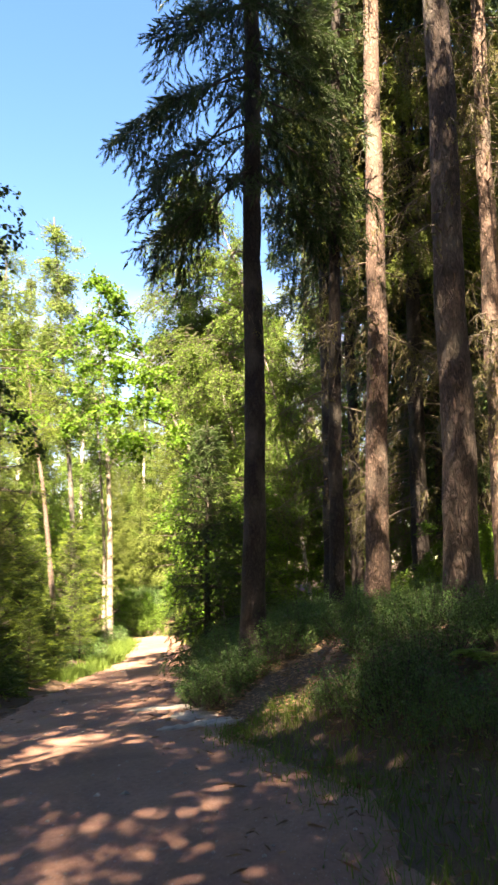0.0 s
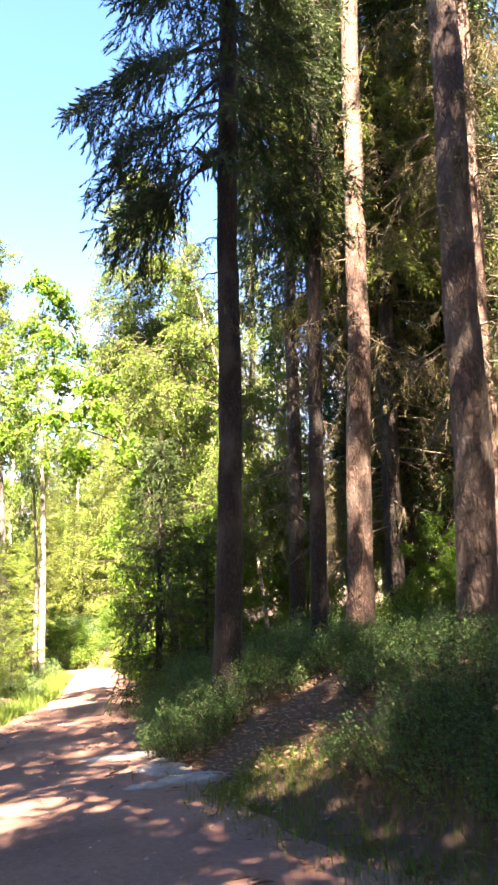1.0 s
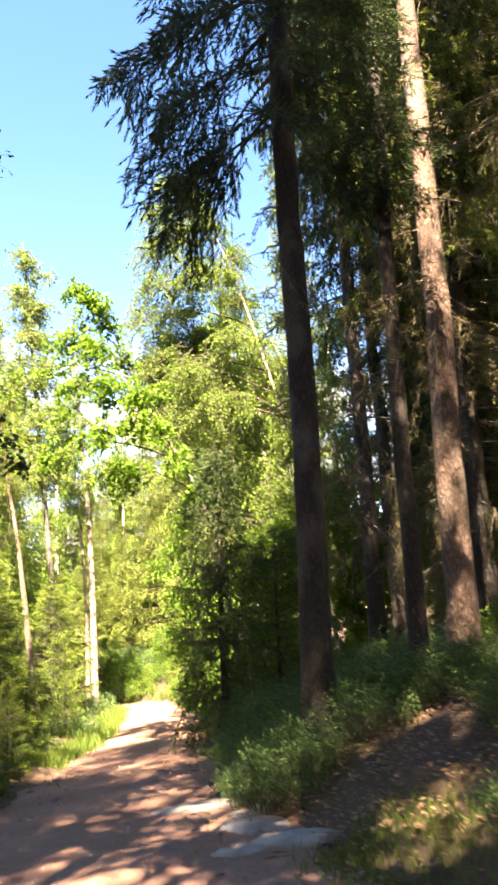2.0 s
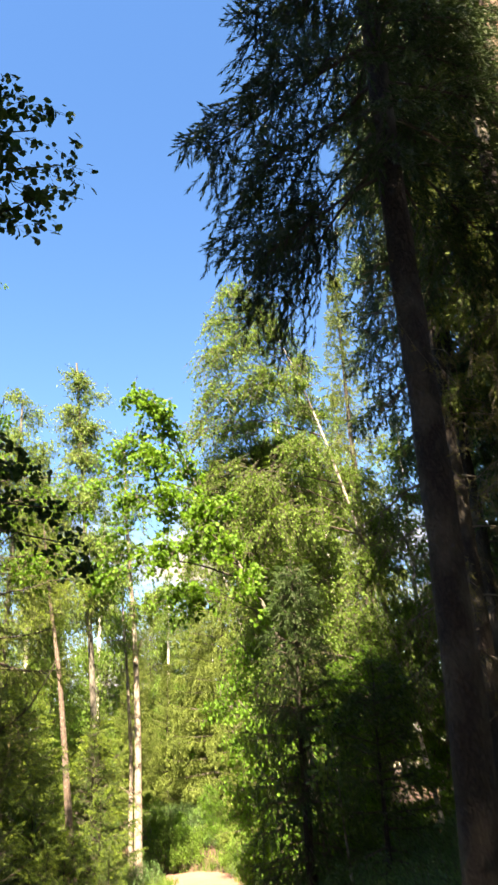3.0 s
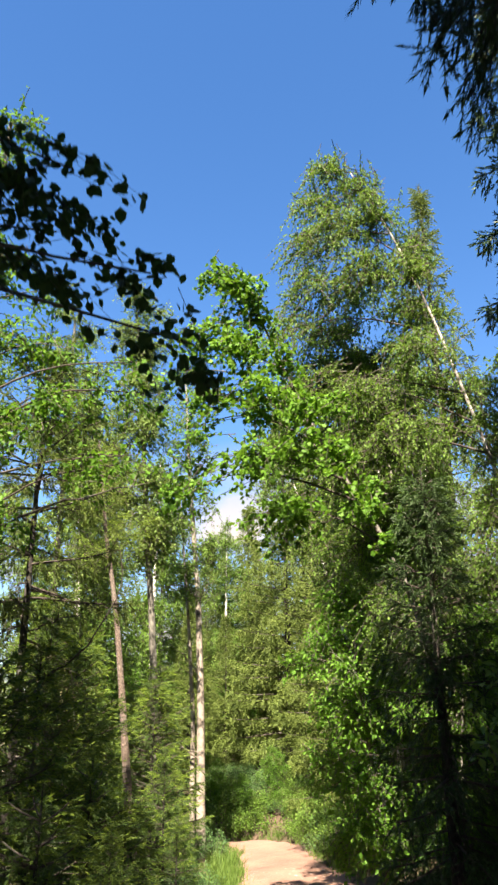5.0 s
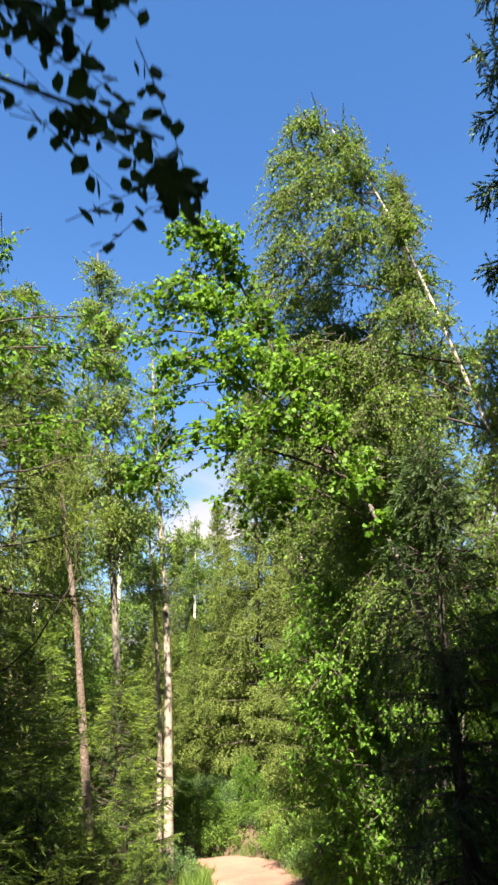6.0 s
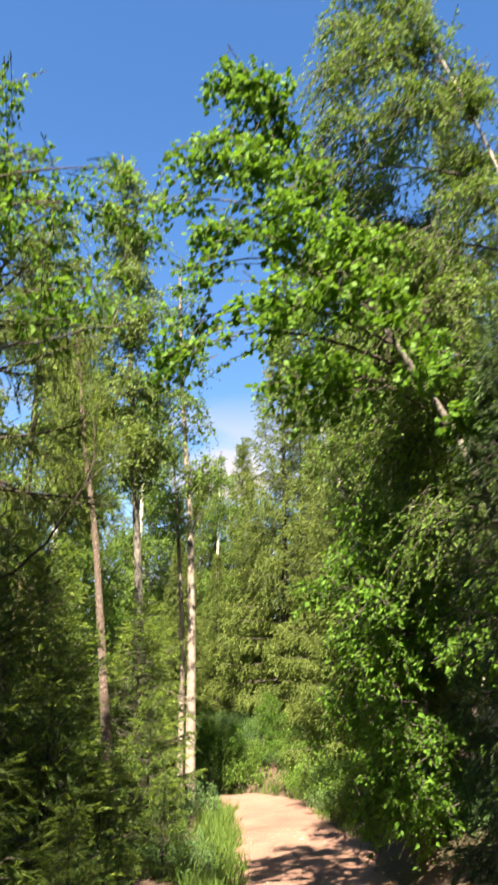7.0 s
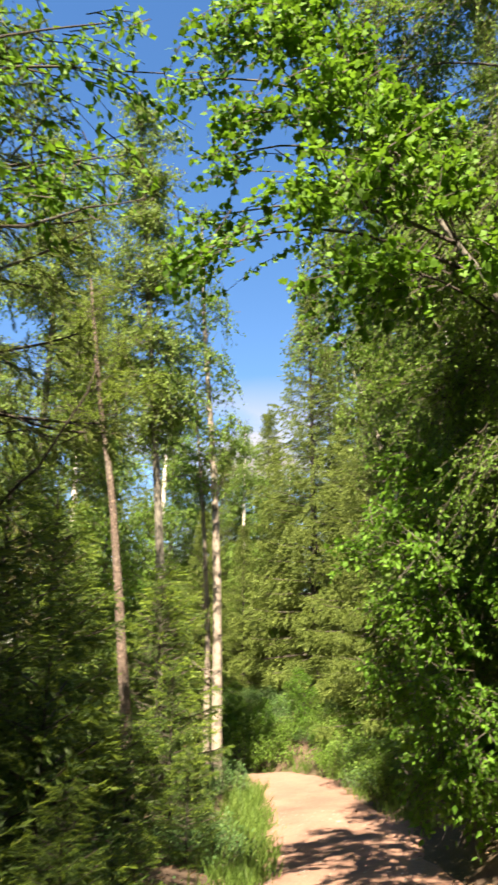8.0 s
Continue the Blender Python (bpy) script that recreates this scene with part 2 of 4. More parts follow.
def part(name, geo, mat, parent, label="", smooth=False):
    ob = new(name, geo.mesh(name, mat, smooth))
    ob.parent = parent
    return tagged(ob, label)


def thing(name, place, label, category, group="", kind=""):
    ob = new(name)
    ob.location = place
    ob.empty_display_size = 0.3
    return tagged(ob, label, category, group, kind)


def template(verts, faces):
    return np.array(verts, float), np.array(faces, int)


# leaves as (along, across, off): a folded blade, a rounder one, a lobed one
OVAL = template([(0, 0, 0), (0.35, 0.3, 0.06), (0.35, -0.3, 0.06), (1, 0, -0.06), (0.4, 0, -0.04)], [(0, 4, 1), (0, 2, 4), (4, 3, 1), (4, 2, 3)])
SIMPLE = template([(0, 0, 0), (0.42, 0.3, 0.05), (1, 0, -0.05), (0.42, -0.3, 0.05)], [(0, 2, 1), (0, 3, 2)])
ROUND = template([(0, 0, 0), (0.3, 0, 0), (0.38, 0.4, 0.05), (0.38, -0.4, 0.05), (0.78, 0.36, 0.03), (0.78, -0.36, 0.03), (1.15, 0, -0.05), (0.7, 0, -0.05)],
                 [(1, 7, 2), (1, 3, 7), (2, 7, 4), (3, 5, 7), (4, 7, 6), (5, 6, 7), (0, 1, 2), (0, 3, 1)])
LOBED = template([(0, 0, 0), (0.1, 0.45, 0.05), (0.36, 0.33, 0), (0.72, 0.46, -0.03), (0.7, 0.25, 0), (1.05, 0, -0.1), (0.7, -0.25, 0), (0.72, -0.46, -0.03), (0.36, -0.33, 0), (0.1, -0.45, 0.05)],
                 [(0, 2, 1), (2, 4, 3), (0, 4, 2), (0, 6, 4), (4, 6, 5), (0, 8, 6), (8, 7, 6), (0, 9, 8)])


def shoot_template(count, spread, width, seed):
    """A spruce shoot: many short needles set round a twig and pointing forwards."""
    r = np.random.default_rng(seed)
    v, f = [], []
    for i in range(count):
        s = i / count
        a = i * 2.4 + r.uniform(-0.3, 0.3)
        ca, sa = math.cos(a), math.sin(a)
        x = s * 0.85
        reach = spread * r.uniform(0.75, 1.15) * (1 - 0.35 * s)
        w = width
        n0 = len(v)
        v += [(x - w, -sa * w * 0.6, ca * w * 0.6), (x + w, sa * w * 0.6, -ca * w * 0.6), (x + 0.22, ca * reach, sa * reach)]
        f.append((n0, n0 + 1, n0 + 2))
    n0 = len(v)
    v += [(0, 0.012, 0), (0, -0.012, 0), (1.1, 0, 0), (0.75, 0.06, 0), (0.75, -0.06, 0)]
    f += [(n0, n0 + 1, n0 + 2), (n0 + 3, n0 + 4, n0 + 2)]
    return template(v, f)


SHOOT = shoot_template(18, 0.17, 0.032, 3)
COARSE = shoot_template(9, 0.22, 0.065, 4)


def rand_unit(r, n):
    v = r.normal(size=(n, 3))
    return v / np.linalg.norm(v, axis=1)[:, None]


def smooth_line(pts, n):
    """A smooth line of n points through a few given ones."""
    p = np.asarray(pts, float)
    t = np.concatenate([[0], np.cumsum(np.linalg.norm(np.diff(p, axis=0), axis=1))])
    s = np.linspace(0, t[-1], n)
    out = np.stack([np.interp(s, t, p[:, k]) for k in range(3)], 1)
    for _ in range(2):
        out[1:-1] = (out[:-2] + 2 * out[1:-1] + out[2:]) / 4
    return out


# ---- the lie of the land ----
RIGHT_Y = [-40, 2, 4.5, 5.5, 7, 8.3, 9.6, 11.6, 13.4, 16, 18.5, 20.5, 22.5, 24, 25, 26.5, 30]
RIGHT_X = [0.5, 0.45, 0.25, -0.05, -0.45, -0.75, -1.0, -1.02, -1.22, -1.32, -1.4, -1.72, -1.95, -2.25, -2.9, -5, -12]
LEFT_Y = [-40, 4, 8, 11, 14, 15.5, 17, 19.5, 22, 23.3, 24.3, 25]
LEFT_X = [-3.1, -3.2, -3.1, -3.0, -3.05, -2.9, -2.95, -3.12, -3.3, -3.5, -4.6, -8]


def wave(x, y, s, k=0.0):
    return np.sin(x * s + 1.7 + k) * np.cos(y * s * 0.83 - 0.6 + k) + 0.5 * np.sin(x * s * 2.3 - y * s * 1.9 + k)


def gz(x, y):
    """Height of the ground: the track falls gently, with a bank to its right and a low verge to its left."""
    x, y = np.asarray(x, float), np.asarray(y, float)
    base = np.interp(y, [-20, 0, 4.5, 6.5, 9, 12, 16, 22, 30], [0.3, 0.3, 0.33, 0.24, 0.02, -0.12, -0.3, -0.45, -0.6]) + 0.06 * np.clip(x + 0.6, -3, 1.2)
    foot = np.interp(y, RIGHT_Y, RIGHT_X) + np.interp(y, [4.2, 5.8], [0.4, 0])
    right = np.clip(x - foot, 0, None)
    right = right ** 2 / (right + 0.12)
    left = np.clip(np.interp(y, LEFT_Y, LEFT_X) - x, 0, None)
    high = np.interp(y, [0, 4, 6.5, 8, 11, 16, 24, 30], [0.5, 0.55, 0.85, 0.95, 0.95, 0.7, 0.5, 0.7])
    bank = high * (1 - np.exp(-right / 0.9))
    verge = 0.25 * (1 - np.exp(-left / 1.2))
    end = 0.8 * (1 - np.exp(-np.clip(y - 25.6, 0, None) / 2.5))
    off = np.clip((right + left) / 0.8, 0, 1)
    lumps = 0.05 * off * wave(x, y, 1.9) + 0.015 * wave(x, y, 2.7, 2.0) + 0.25 * np.clip((np.hypot(x + 2, y - 12) - 18) / 20, 0, 1) * wave(x, y, 0.21)
    return base + np.maximum(bank, 0) + np.maximum(verge, 0) + end + lumps


def grid_sheet(name, xs, ys, height, mat):
    g = Geo()
    X, Y = np.meshgrid(xs, ys)
    g.add(np.stack([X.ravel(), Y.ravel(), height(X, Y).ravel()], 1))
    nx = len(xs)
    i = (np.arange(len(ys) - 1)[:, None] * nx + np.arange(nx - 1)).ravel()
    g.q.append(np.stack([i, i + 1, i + nx + 1, i + nx], 1))
    return new(name, g.mesh(name, mat, True))


xs = np.unique(np.concatenate([np.linspace(-600, -40, 12), np.linspace(-40, -8, 22), np.arange(-8, 6, 0.12), np.linspace(6, 40, 24), np.linspace(40, 600, 12)]))
ys = np.unique(np.concatenate([np.linspace(-600, -40, 12), np.linspace(-40, 0, 26), np.arange(0, 32, 0.14), np.linspace(32, 70, 26), np.linspace(70, 900, 14)]))
ground = grid_sheet("ground", xs, ys, lambda x, y: gz(x, y) - 0.02 * (np.abs(x) < 8), FLOOR)
tagged(ground, "dark forest floor of needles, moss and bare soil", "ground", kind="structure")


def track_sheet():
    """The trodden track: a strip between its two edges, its rims worn ragged and sunk into the soil."""
    g = Geo()
    ys_ = np.concatenate([np.arange(-30, 0, 1.0), np.arange(0, 24.9, 0.12)])
    m = 34
    u = np.linspace(-0.12, 1.12, m)
    L = np.interp(ys_, LEFT_Y, LEFT_X) + 0.07 * np.sin(ys_ * 2.1) + 0.035 * np.sin(ys_ * 5.3 + 1) + 0.02 * np.sin(ys_ * 11.7)
    R = np.interp(ys_, RIGHT_Y, RIGHT_X) + 0.08 * np.sin(ys_ * 1.7 + 1) + 0.035 * np.sin(ys_ * 4.7) + 0.02 * np.sin(ys_ * 10.3)
    X = L[:, None] + (R - L)[:, None] * u
    Y = np.repeat(ys_[:, None], m, 1)
    rim = np.clip(np.minimum(u, 1 - u) / 0.06, -1.5, 1)
    Z = gz(X, Y) + np.where(rim > 0, 0.012 * rim, 0.09 * rim) + 0.006 * wave(X, Y, 9.0)
    g.add(np.stack([X.ravel(), Y.ravel(), Z.ravel()], 1))
    i = (np.arange(len(ys_) - 1)[:, None] * m + np.arange(m - 1)).ravel()
    g.q.append(np.stack([i, i + 1, i + m + 1, i + m], 1))
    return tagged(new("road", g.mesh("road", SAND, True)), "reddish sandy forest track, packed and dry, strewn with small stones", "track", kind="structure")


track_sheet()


# ---- trees ----
def trunk_geo(line, r0, r1, rng, sides=14, flare=0.35, knobs=0.03):
    g = Geo()
    n = len(line)
    s = np.linspace(0, 1, n)
    h = np.clip(line[:, 2] - max(line[0, 2], 0.0), 0, None)
    rad = r0 + (r1 - r0) * s
    rad = rad * (1 + flare * np.exp(-h / 0.22))
    g.tube(line, rad, sides, knobs, rng)
    return g


def bough(g_wood, g_shoots, r, start, az, length, rise, droop, hang, step, size, shape, twigs=True, g_spine=None, bare=0.14, g_tips=None):
    """One spruce bough: a sagging branch, side twigs in a flat fan, shoots along and hanging from them."""
    s = np.linspace(0, 1, 8)
    fwd = np.array((math.cos(az), math.sin(az), 0.0))
    side = np.array((-fwd[1], fwd[0], 0.0))
    bend = r.uniform(-0.12, 0.12)

    def spine(u):
        return start + length * (u[:, None] * fwd + (bend * u ** 2)[:, None] * side) + np.outer(length * (rise * u - droop * u ** 1.4 + 0.14 * u ** 3), (0, 0, 1))

    (g_spine or g_wood).tube(spine(s), 0.005 + 0.011 * length * (1 - s * 0.92), 5)
    nb = max(4, int(length / step))
    u = np.linspace(bare, 1.0, nb) + r.uniform(-0.02, 0.02, nb)
    fan = np.clip(1 - u, 0, 1) ** 0.75 * np.clip(u * 3.2, 0.35, 1)
    if bare > 0.3:
        # old boughs: bare near the trunk, the twigs crowded into a blunt end
        fan = 0.85 * np.sin(np.pi * np.clip((u - bare + 0.12) / (1.16 - bare), 0, 1)) ** 0.7
    lb = (0.1 + 0.42 * length * fan) * r.uniform(0.6, 1.2, nb)
    sg = np.where(np.arange(nb) % 2, 1.0, -1.0)
    d = fwd * 0.62 + side * (sg * r.uniform(0.55, 1.0, nb))[:, None]
    d /= np.linalg.norm(d, axis=1)[:, None]
    base = spine(u)
    if twigs:
        for k in range(nb):
            w = np.array((0, 0.5, 1.0))
            g_wood.tube(base[k] + np.outer(w * lb[k], d[k]) - np.outer(hang * lb[k] * w ** 1.6, (0, 0, 1)), (0.0045, 0.003, 0.002), 3)
    per = max(2, int(0.3 * length / (size * 0.42)))
    w = np.linspace(0.15, 1, per)
    pos = base[:, None] + lb[:, None, None] * w[None, :, None] * d[:, None] - (hang * lb[:, None] * w[None] ** 1.6)[..., None] * np.array((0, 0, 1.0))
    pos = pos.reshape(-1, 3)
    along = np.repeat(d, per, 0) - np.array((0, 0, 1.0)) * (hang * 1.1 * np.tile(w, nb))[:, None] + 0.35 * r.normal(size=(nb * per, 3))
    sizes = size * r.uniform(0.7, 1.25, len(pos))
    fresh = (np.tile(w, nb) > 0.75) & (r.random(len(pos)) < 0.6) if g_tips else np.zeros(len(pos), bool)
    norms = rand_unit(r, len(pos))
    g_shoots.scatter(pos[~fresh], along[~fresh], norms[~fresh], sizes[~fresh], shape)
    if fresh.any():
        g_tips.scatter(pos[fresh], along[fresh], norms[fresh], sizes[fresh], shape)
    # shoots that hang below the twigs
    pick = r.random(len(pos)) < min(0.75, 0.1 + 1.5 * hang)
    low = pos[pick] + 0.02 * r.normal(size=(pick.sum(), 3))
    down = np.array((0, 0, -1.0)) * (0.5 + hang) + 0.4 * fwd + 0.38 * r.normal(size=(len(low), 3))
    g_shoots.scatter(low, down, rand_unit(r, len(low)), size * r.uniform(0.8, 1.5, len(low)), shape)
    tip = spine(np.linspace(0.75, 1.0, 4))
    (g_tips or g_shoots).scatter(tip, np.repeat([fwd], 4, 0) + 0.3 * r.normal(size=(4, 3)), rand_unit(r, 4), np.full(4, size * 1.2), shape)


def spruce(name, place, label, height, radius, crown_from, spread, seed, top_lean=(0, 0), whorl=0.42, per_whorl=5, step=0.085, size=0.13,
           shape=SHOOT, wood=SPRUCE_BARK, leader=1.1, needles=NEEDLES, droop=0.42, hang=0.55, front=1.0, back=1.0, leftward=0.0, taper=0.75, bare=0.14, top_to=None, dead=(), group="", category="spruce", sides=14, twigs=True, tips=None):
    """A spruce: tapering trunk, sagging boughs in whorls, needles on shoots, dry branches below the crown."""
    r = np.random.default_rng(seed)
    x, y = place
    root = thing(name, (x, y, float(gz(x, y)) - 0.06), label, category, group)
    n = max(8, int(height * 3.2))
    s = np.linspace(0, 1, n)
    wob = 0.02 * np.cumsum(r.normal(size=(n, 2)), axis=0) * 0.35
    line = np.stack([top_lean[0] * s + wob[:, 0], top_lean[1] * s + wob[:, 1], -0.3 + (height + 0.3) * s], 1)
    part("trunk", trunk_geo(line, radius, radius * 0.12, r, sides), wood, root, smooth=True)
    gw, gs = Geo(), Geo()
    gt = Geo() if tips else None
    stop = top_to or height
    h = crown_from
    while h < stop - 0.15:
        f = (h - crown_from) / (height - crown_from)
        L = spread * (1 - f) ** taper * (0.75 + 0.25 * min(1, (h - crown_from) / 1.5 + 0.3))
        at = np.array([np.interp(h, line[:, 2], line[:, k]) for k in range(3)])
        turn = r.uniform(0, 6.28)
        for k in range(per_whorl):
            az = turn + k * 6.283 / per_whorl + r.uniform(-0.35, 0.35)
            short = (1 - (1 - front) * max(0.0, -math.sin(az)) ** 0.5) * (1 + leftward * max(0.0, -math.cos(az)) - 0.9 * leftward * max(0.0, math.cos(az))) * (1 - (1 - back) * max(0.0, math.sin(az)) ** 3)
            own = Geo() if twigs else None
            bough(gw, gs, r, at + (0, 0, r.uniform(-0.15, 0.15)), az, max(0.1, short * L * r.uniform(0.7, 1.15)),
                  0.12 + 0.5 * f, droop * (1 - 0.75 * f), hang * (1 - 0.5 * f), step, size, shape, twigs, own, bare, gt)
            if own:
                part("bough", own, TWIG_BARK, root)
        h += whorl * r.uniform(0.8, 1.2) * (1 - 0.6 * f)
    if not top_to:
        n_lead = int(24 * leader)
        lead = np.linspace(max(crown_from, height - leader), height, n_lead)
        axis = np.stack([np.interp(lead, line[:, 2], line[:, k]) for k in range(3)], 1)
        for turn in (0.0, 2.1, 4.2):
            az = turn + np.arange(n_lead) * 0.9
            gs.scatter(axis, np.stack([np.cos(az), np.sin(az), np.full(n_lead, 0.9)], 1), rand_unit(r, n_lead), size * np.linspace(0.85 + 0.15 * leader, 0.5, n_lead), shape)
    tagged(part("crown", gs, needles, root), kind="stuff")
    if tips:
        tagged(part("new_growth", gt, tips, root, "pale yellow-green new shoots"), kind="stuff")
    if dead:
        low, high, count, reach = dead
        gd, gl = Geo(), Geo()
        for _ in range(count):
            if twigs:
                gd = Geo()
            h = r.uniform(low, high)
            at = np.array([np.interp(h, line[:, 2], line[:, k]) for k in range(3)])
            az = r.uniform(0, 6.283)
            L = reach * r.uniform(0.35, 1.1) * (1 - (1 - front) * max(0.0, -math.sin(az)) ** 0.5)
            u = np.linspace(0, 1, 7)
            p = at + np.outer(u * L, (math.cos(az), math.sin(az), 0)) + np.outer(L * (-0.06 * u - 0.38 * u ** 2), (0, 0, 1)) + 0.02 * r.normal(size=(7, 3)) * u[:, None]
            gd.tube(p, 0.011 * (1 - 0.85 * u) + 0.002, 4)
            for _ in range(int(L * 9) + 1):
                q = r.uniform(0.25, 1)
                b0 = np.array([np.interp(q, u, p[:, k]) for k in range(3)])
                ln = r.uniform(0.15, 0.5)
                e = np.array((math.cos(az), math.sin(az), 0)) * 0.3 + 0.6 * r.normal(size=3) + (0, 0, -0.9)
                e /= np.linalg.norm(e)
                w = np.array((0, 0.4, 0.75, 1.0))
                tw = b0 + np.outer(w * ln, e) - np.outer(0.3 * ln * w ** 2, (0, 0, 1)) + 0.015 * r.normal(size=(4, 3)) * w[:, None]
                gd.tube(tw, (0.004, 0.003, 0.0025, 0.0015), 3)
                c = 8
                gl.scatter(tw[r.integers(0, 4, c)] + 0.02 * r.normal(size=(c, 3)), 0.6 * r.normal(size=(c, 3)) + (0, 0, -0.8), rand_unit(r, c), r.uniform(0.05, 0.11, c), COARSE)
            if twigs:
                part("dead_branch", gd, DEAD_WOOD, root, "dry grey bare branch")
        if not twigs:
            tagged(part("dead_wood", gd, DEAD_WOOD, root), kind="stuff")
        tagged(part("lichen", gl, DEAD_NEEDLES, root, "pale hanging lichen on dry twigs"), kind="stuff")
    if gw.n:
        tagged(part("brushwood", gw, TWIG_BARK, root), kind="stuff")
    return root


def broadleaf(name, line, label, radius, clumps, seed, leaf_size, shape, leaves, wood, category, density=1.0, droop=0.4, twig_len=0.55, twig_r=1.0, group="", sides=10, tip=0.25, limb=0.35, knobs=0.03, split=True, bark_limbs=False, single=None):
    """A leafy tree: a bent trunk, limbs out to its clumps, twigs in each clump and leaves hanging along the twigs.
    clumps: (x, y, z, radius) in the world."""
    r = np.random.default_rng(seed)
    pts = np.array(line, float)
    base = pts[0].copy()
    root = thing(name, base, label, category, group)
    curve = smooth_line(pts - base, 22)
    part("trunk", trunk_geo(curve, radius, radius * tip, r, sides, 0.25, knobs), wood, root, smooth=True)
    gl, gf = Geo(), Geo()
    P, A, S = [], [], []
    for cx, cy, cz, cr in clumps:
        c = np.array((cx, cy, cz)) - base
        below = curve[:, 2] < c[2] - 0.25 * cr
        cand = curve[below] if below.any() else curve[:1]
        cost = np.linalg.norm(cand - c, axis=1) + 0.4 * np.abs(c[2] - cand[:, 2] - limb * np.linalg.norm((cand - c)[:, :2], axis=1))
        a = cand[np.argmin(cost)]
        mid = (a + c) / 2 + (0, 0, 0.12 * np.linalg.norm(c - a)) + 0.08 * r.normal(size=3)
        ln = smooth_line([a, 0.6 * mid + 0.4 * a + 0.04 * r.normal(size=3), mid, 0.5 * mid + 0.5 * c + 0.05 * r.normal(size=3), c], 8)
        reach = np.linalg.norm(c - a)
        one = Geo()
        one.tube(ln, np.linspace(0.005 + 0.0055 * min(reach, 2.5), 0.0035, 8), 6)
        if split:
            part("limb", one, wood if bark_limbs else TWIG_BARK, root, smooth=True)
        else:
            gl.add(one.v[0], None, one.q[0])
        count = max(8, int(density * 190 * cr ** 2))
        for _ in range(count):
            s0 = ln[r.integers(4, 8)] + 0.3 * cr * r.normal(size=3)
            e = rand_unit(r, 1)[0] * (1, 1, 0.75)
            end = c + e * cr * r.uniform(0.75, 1.15)
            e = end - s0
            e = e / (np.linalg.norm(e) + 1e-6)
            tl = min(twig_len * r.uniform(0.6, 1.3), np.linalg.norm(end - s0) + 0.2)
            s0 = end - e * tl
            w = np.linspace(0, 1, 5)
            tw = s0 + np.outer(w * tl, e) - np.outer(droop * tl * w ** 2, (0, 0, 1))
            gl.tube(tw[[0, 2, 4]], np.array((0.005, 0.0035, 0.002)) * twig_r, 3)
            k = max(4, int(tl / (leaf_size * 0.42)))
            q = r.uniform(0.1, 1, k)
            pos = np.stack([np.interp(q, w, tw[:, i]) for i in range(3)], 1) + 0.35 * leaf_size * r.normal(size=(k, 3))
            P.append(pos)
            A.append(0.5 * e + 0.75 * r.normal(size=(k, 3)) + (0, 0, -0.35 - droop))
            S.append(leaf_size * r.uniform(0.6, 1.25, k))
    P, A, S = np.concatenate(P), np.concatenate(A), np.concatenate(S)
    N = rand_unit(r, len(P)) * 0.8 + (0, 0, 0.9)
    if single:
        # the leaves that hang nearest to the track are pieces of their own, on one shared mesh
        near = np.flatnonzero(single(P + base))[:290]
        one = Geo()
        one.add(shape[0], shape[1])
        blade = one.mesh("leaf", leaves)
        for i in near:
            x_ = Vector(A[i]).normalized()
            y_ = Vector(N[i]).cross(x_).normalized()
            z_ = x_.cross(y_)
            ob = new("leaf", blade)
            ob.parent = root
            ob.matrix_basis = Matrix.Translation(P[i]) @ Matrix((x_, y_, z_)).transposed().to_4x4() @ Matrix.Scale(S[i], 4)
        rest = np.ones(len(P), bool)
        rest[near] = False
        P, A, N, S = P[rest], A[rest], N[rest], S[rest]
    gf.scatter(P, A, N, S, shape)
    tagged(part("brushwood", gl, TWIG_BARK, root), kind="stuff")
    tagged(part("crown", gf, leaves, root), kind="stuff")
    return root


def low(x, y, dz=-0.05):
    return (x, y, float(gz(x, y)) + dz)


def clumps_up(seed, line, from_z, spread, step, rlo, rhi, shape_power=0.8):
    """Clumps round a trunk line, wide in the lower crown and narrow at the top."""
    r = np.random.default_rng(seed)
    p = np.array(line, float)
    top = p[-1, 2]
    out, z = [], from_z
    while z < top + 0.1:
        f = (z - from_z) / (top - from_z)
        w = spread * max(0.12, max(0.0, 1 - f) ** shape_power) * (0.6 + 0.4 * min(1, f * 4))
        c = [np.interp(z, p[:, 2], p[:, k]) for k in range(2)]
        n = 1 if f > 0.9 else 3
        turn = r.uniform(0, 6.28)
        for k in range(n):
            a = turn + k * 2.1 + r.uniform(-0.5, 0.5)
            d = w * r.uniform(0.35, 1.0)
            out.append((c[0] + d * math.cos(a), c[1] + d * math.sin(a), z + r.uniform(-0.3, 0.3), r.uniform(rlo, rhi) * (1 - 0.35 * f)))
        z += step
    return out


# ---- the tall spruces on the bank ----
BANK = "tall spruces on the bank"
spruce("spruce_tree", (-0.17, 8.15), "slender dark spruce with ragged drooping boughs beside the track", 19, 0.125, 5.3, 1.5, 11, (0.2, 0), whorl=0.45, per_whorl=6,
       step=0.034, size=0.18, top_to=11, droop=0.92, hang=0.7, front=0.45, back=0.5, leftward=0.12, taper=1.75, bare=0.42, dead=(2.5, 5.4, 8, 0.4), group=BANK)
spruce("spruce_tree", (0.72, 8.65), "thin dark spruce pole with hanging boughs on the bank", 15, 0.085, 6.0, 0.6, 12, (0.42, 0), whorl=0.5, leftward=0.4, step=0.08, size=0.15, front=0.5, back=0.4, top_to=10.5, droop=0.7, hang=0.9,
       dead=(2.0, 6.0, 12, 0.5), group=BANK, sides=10)
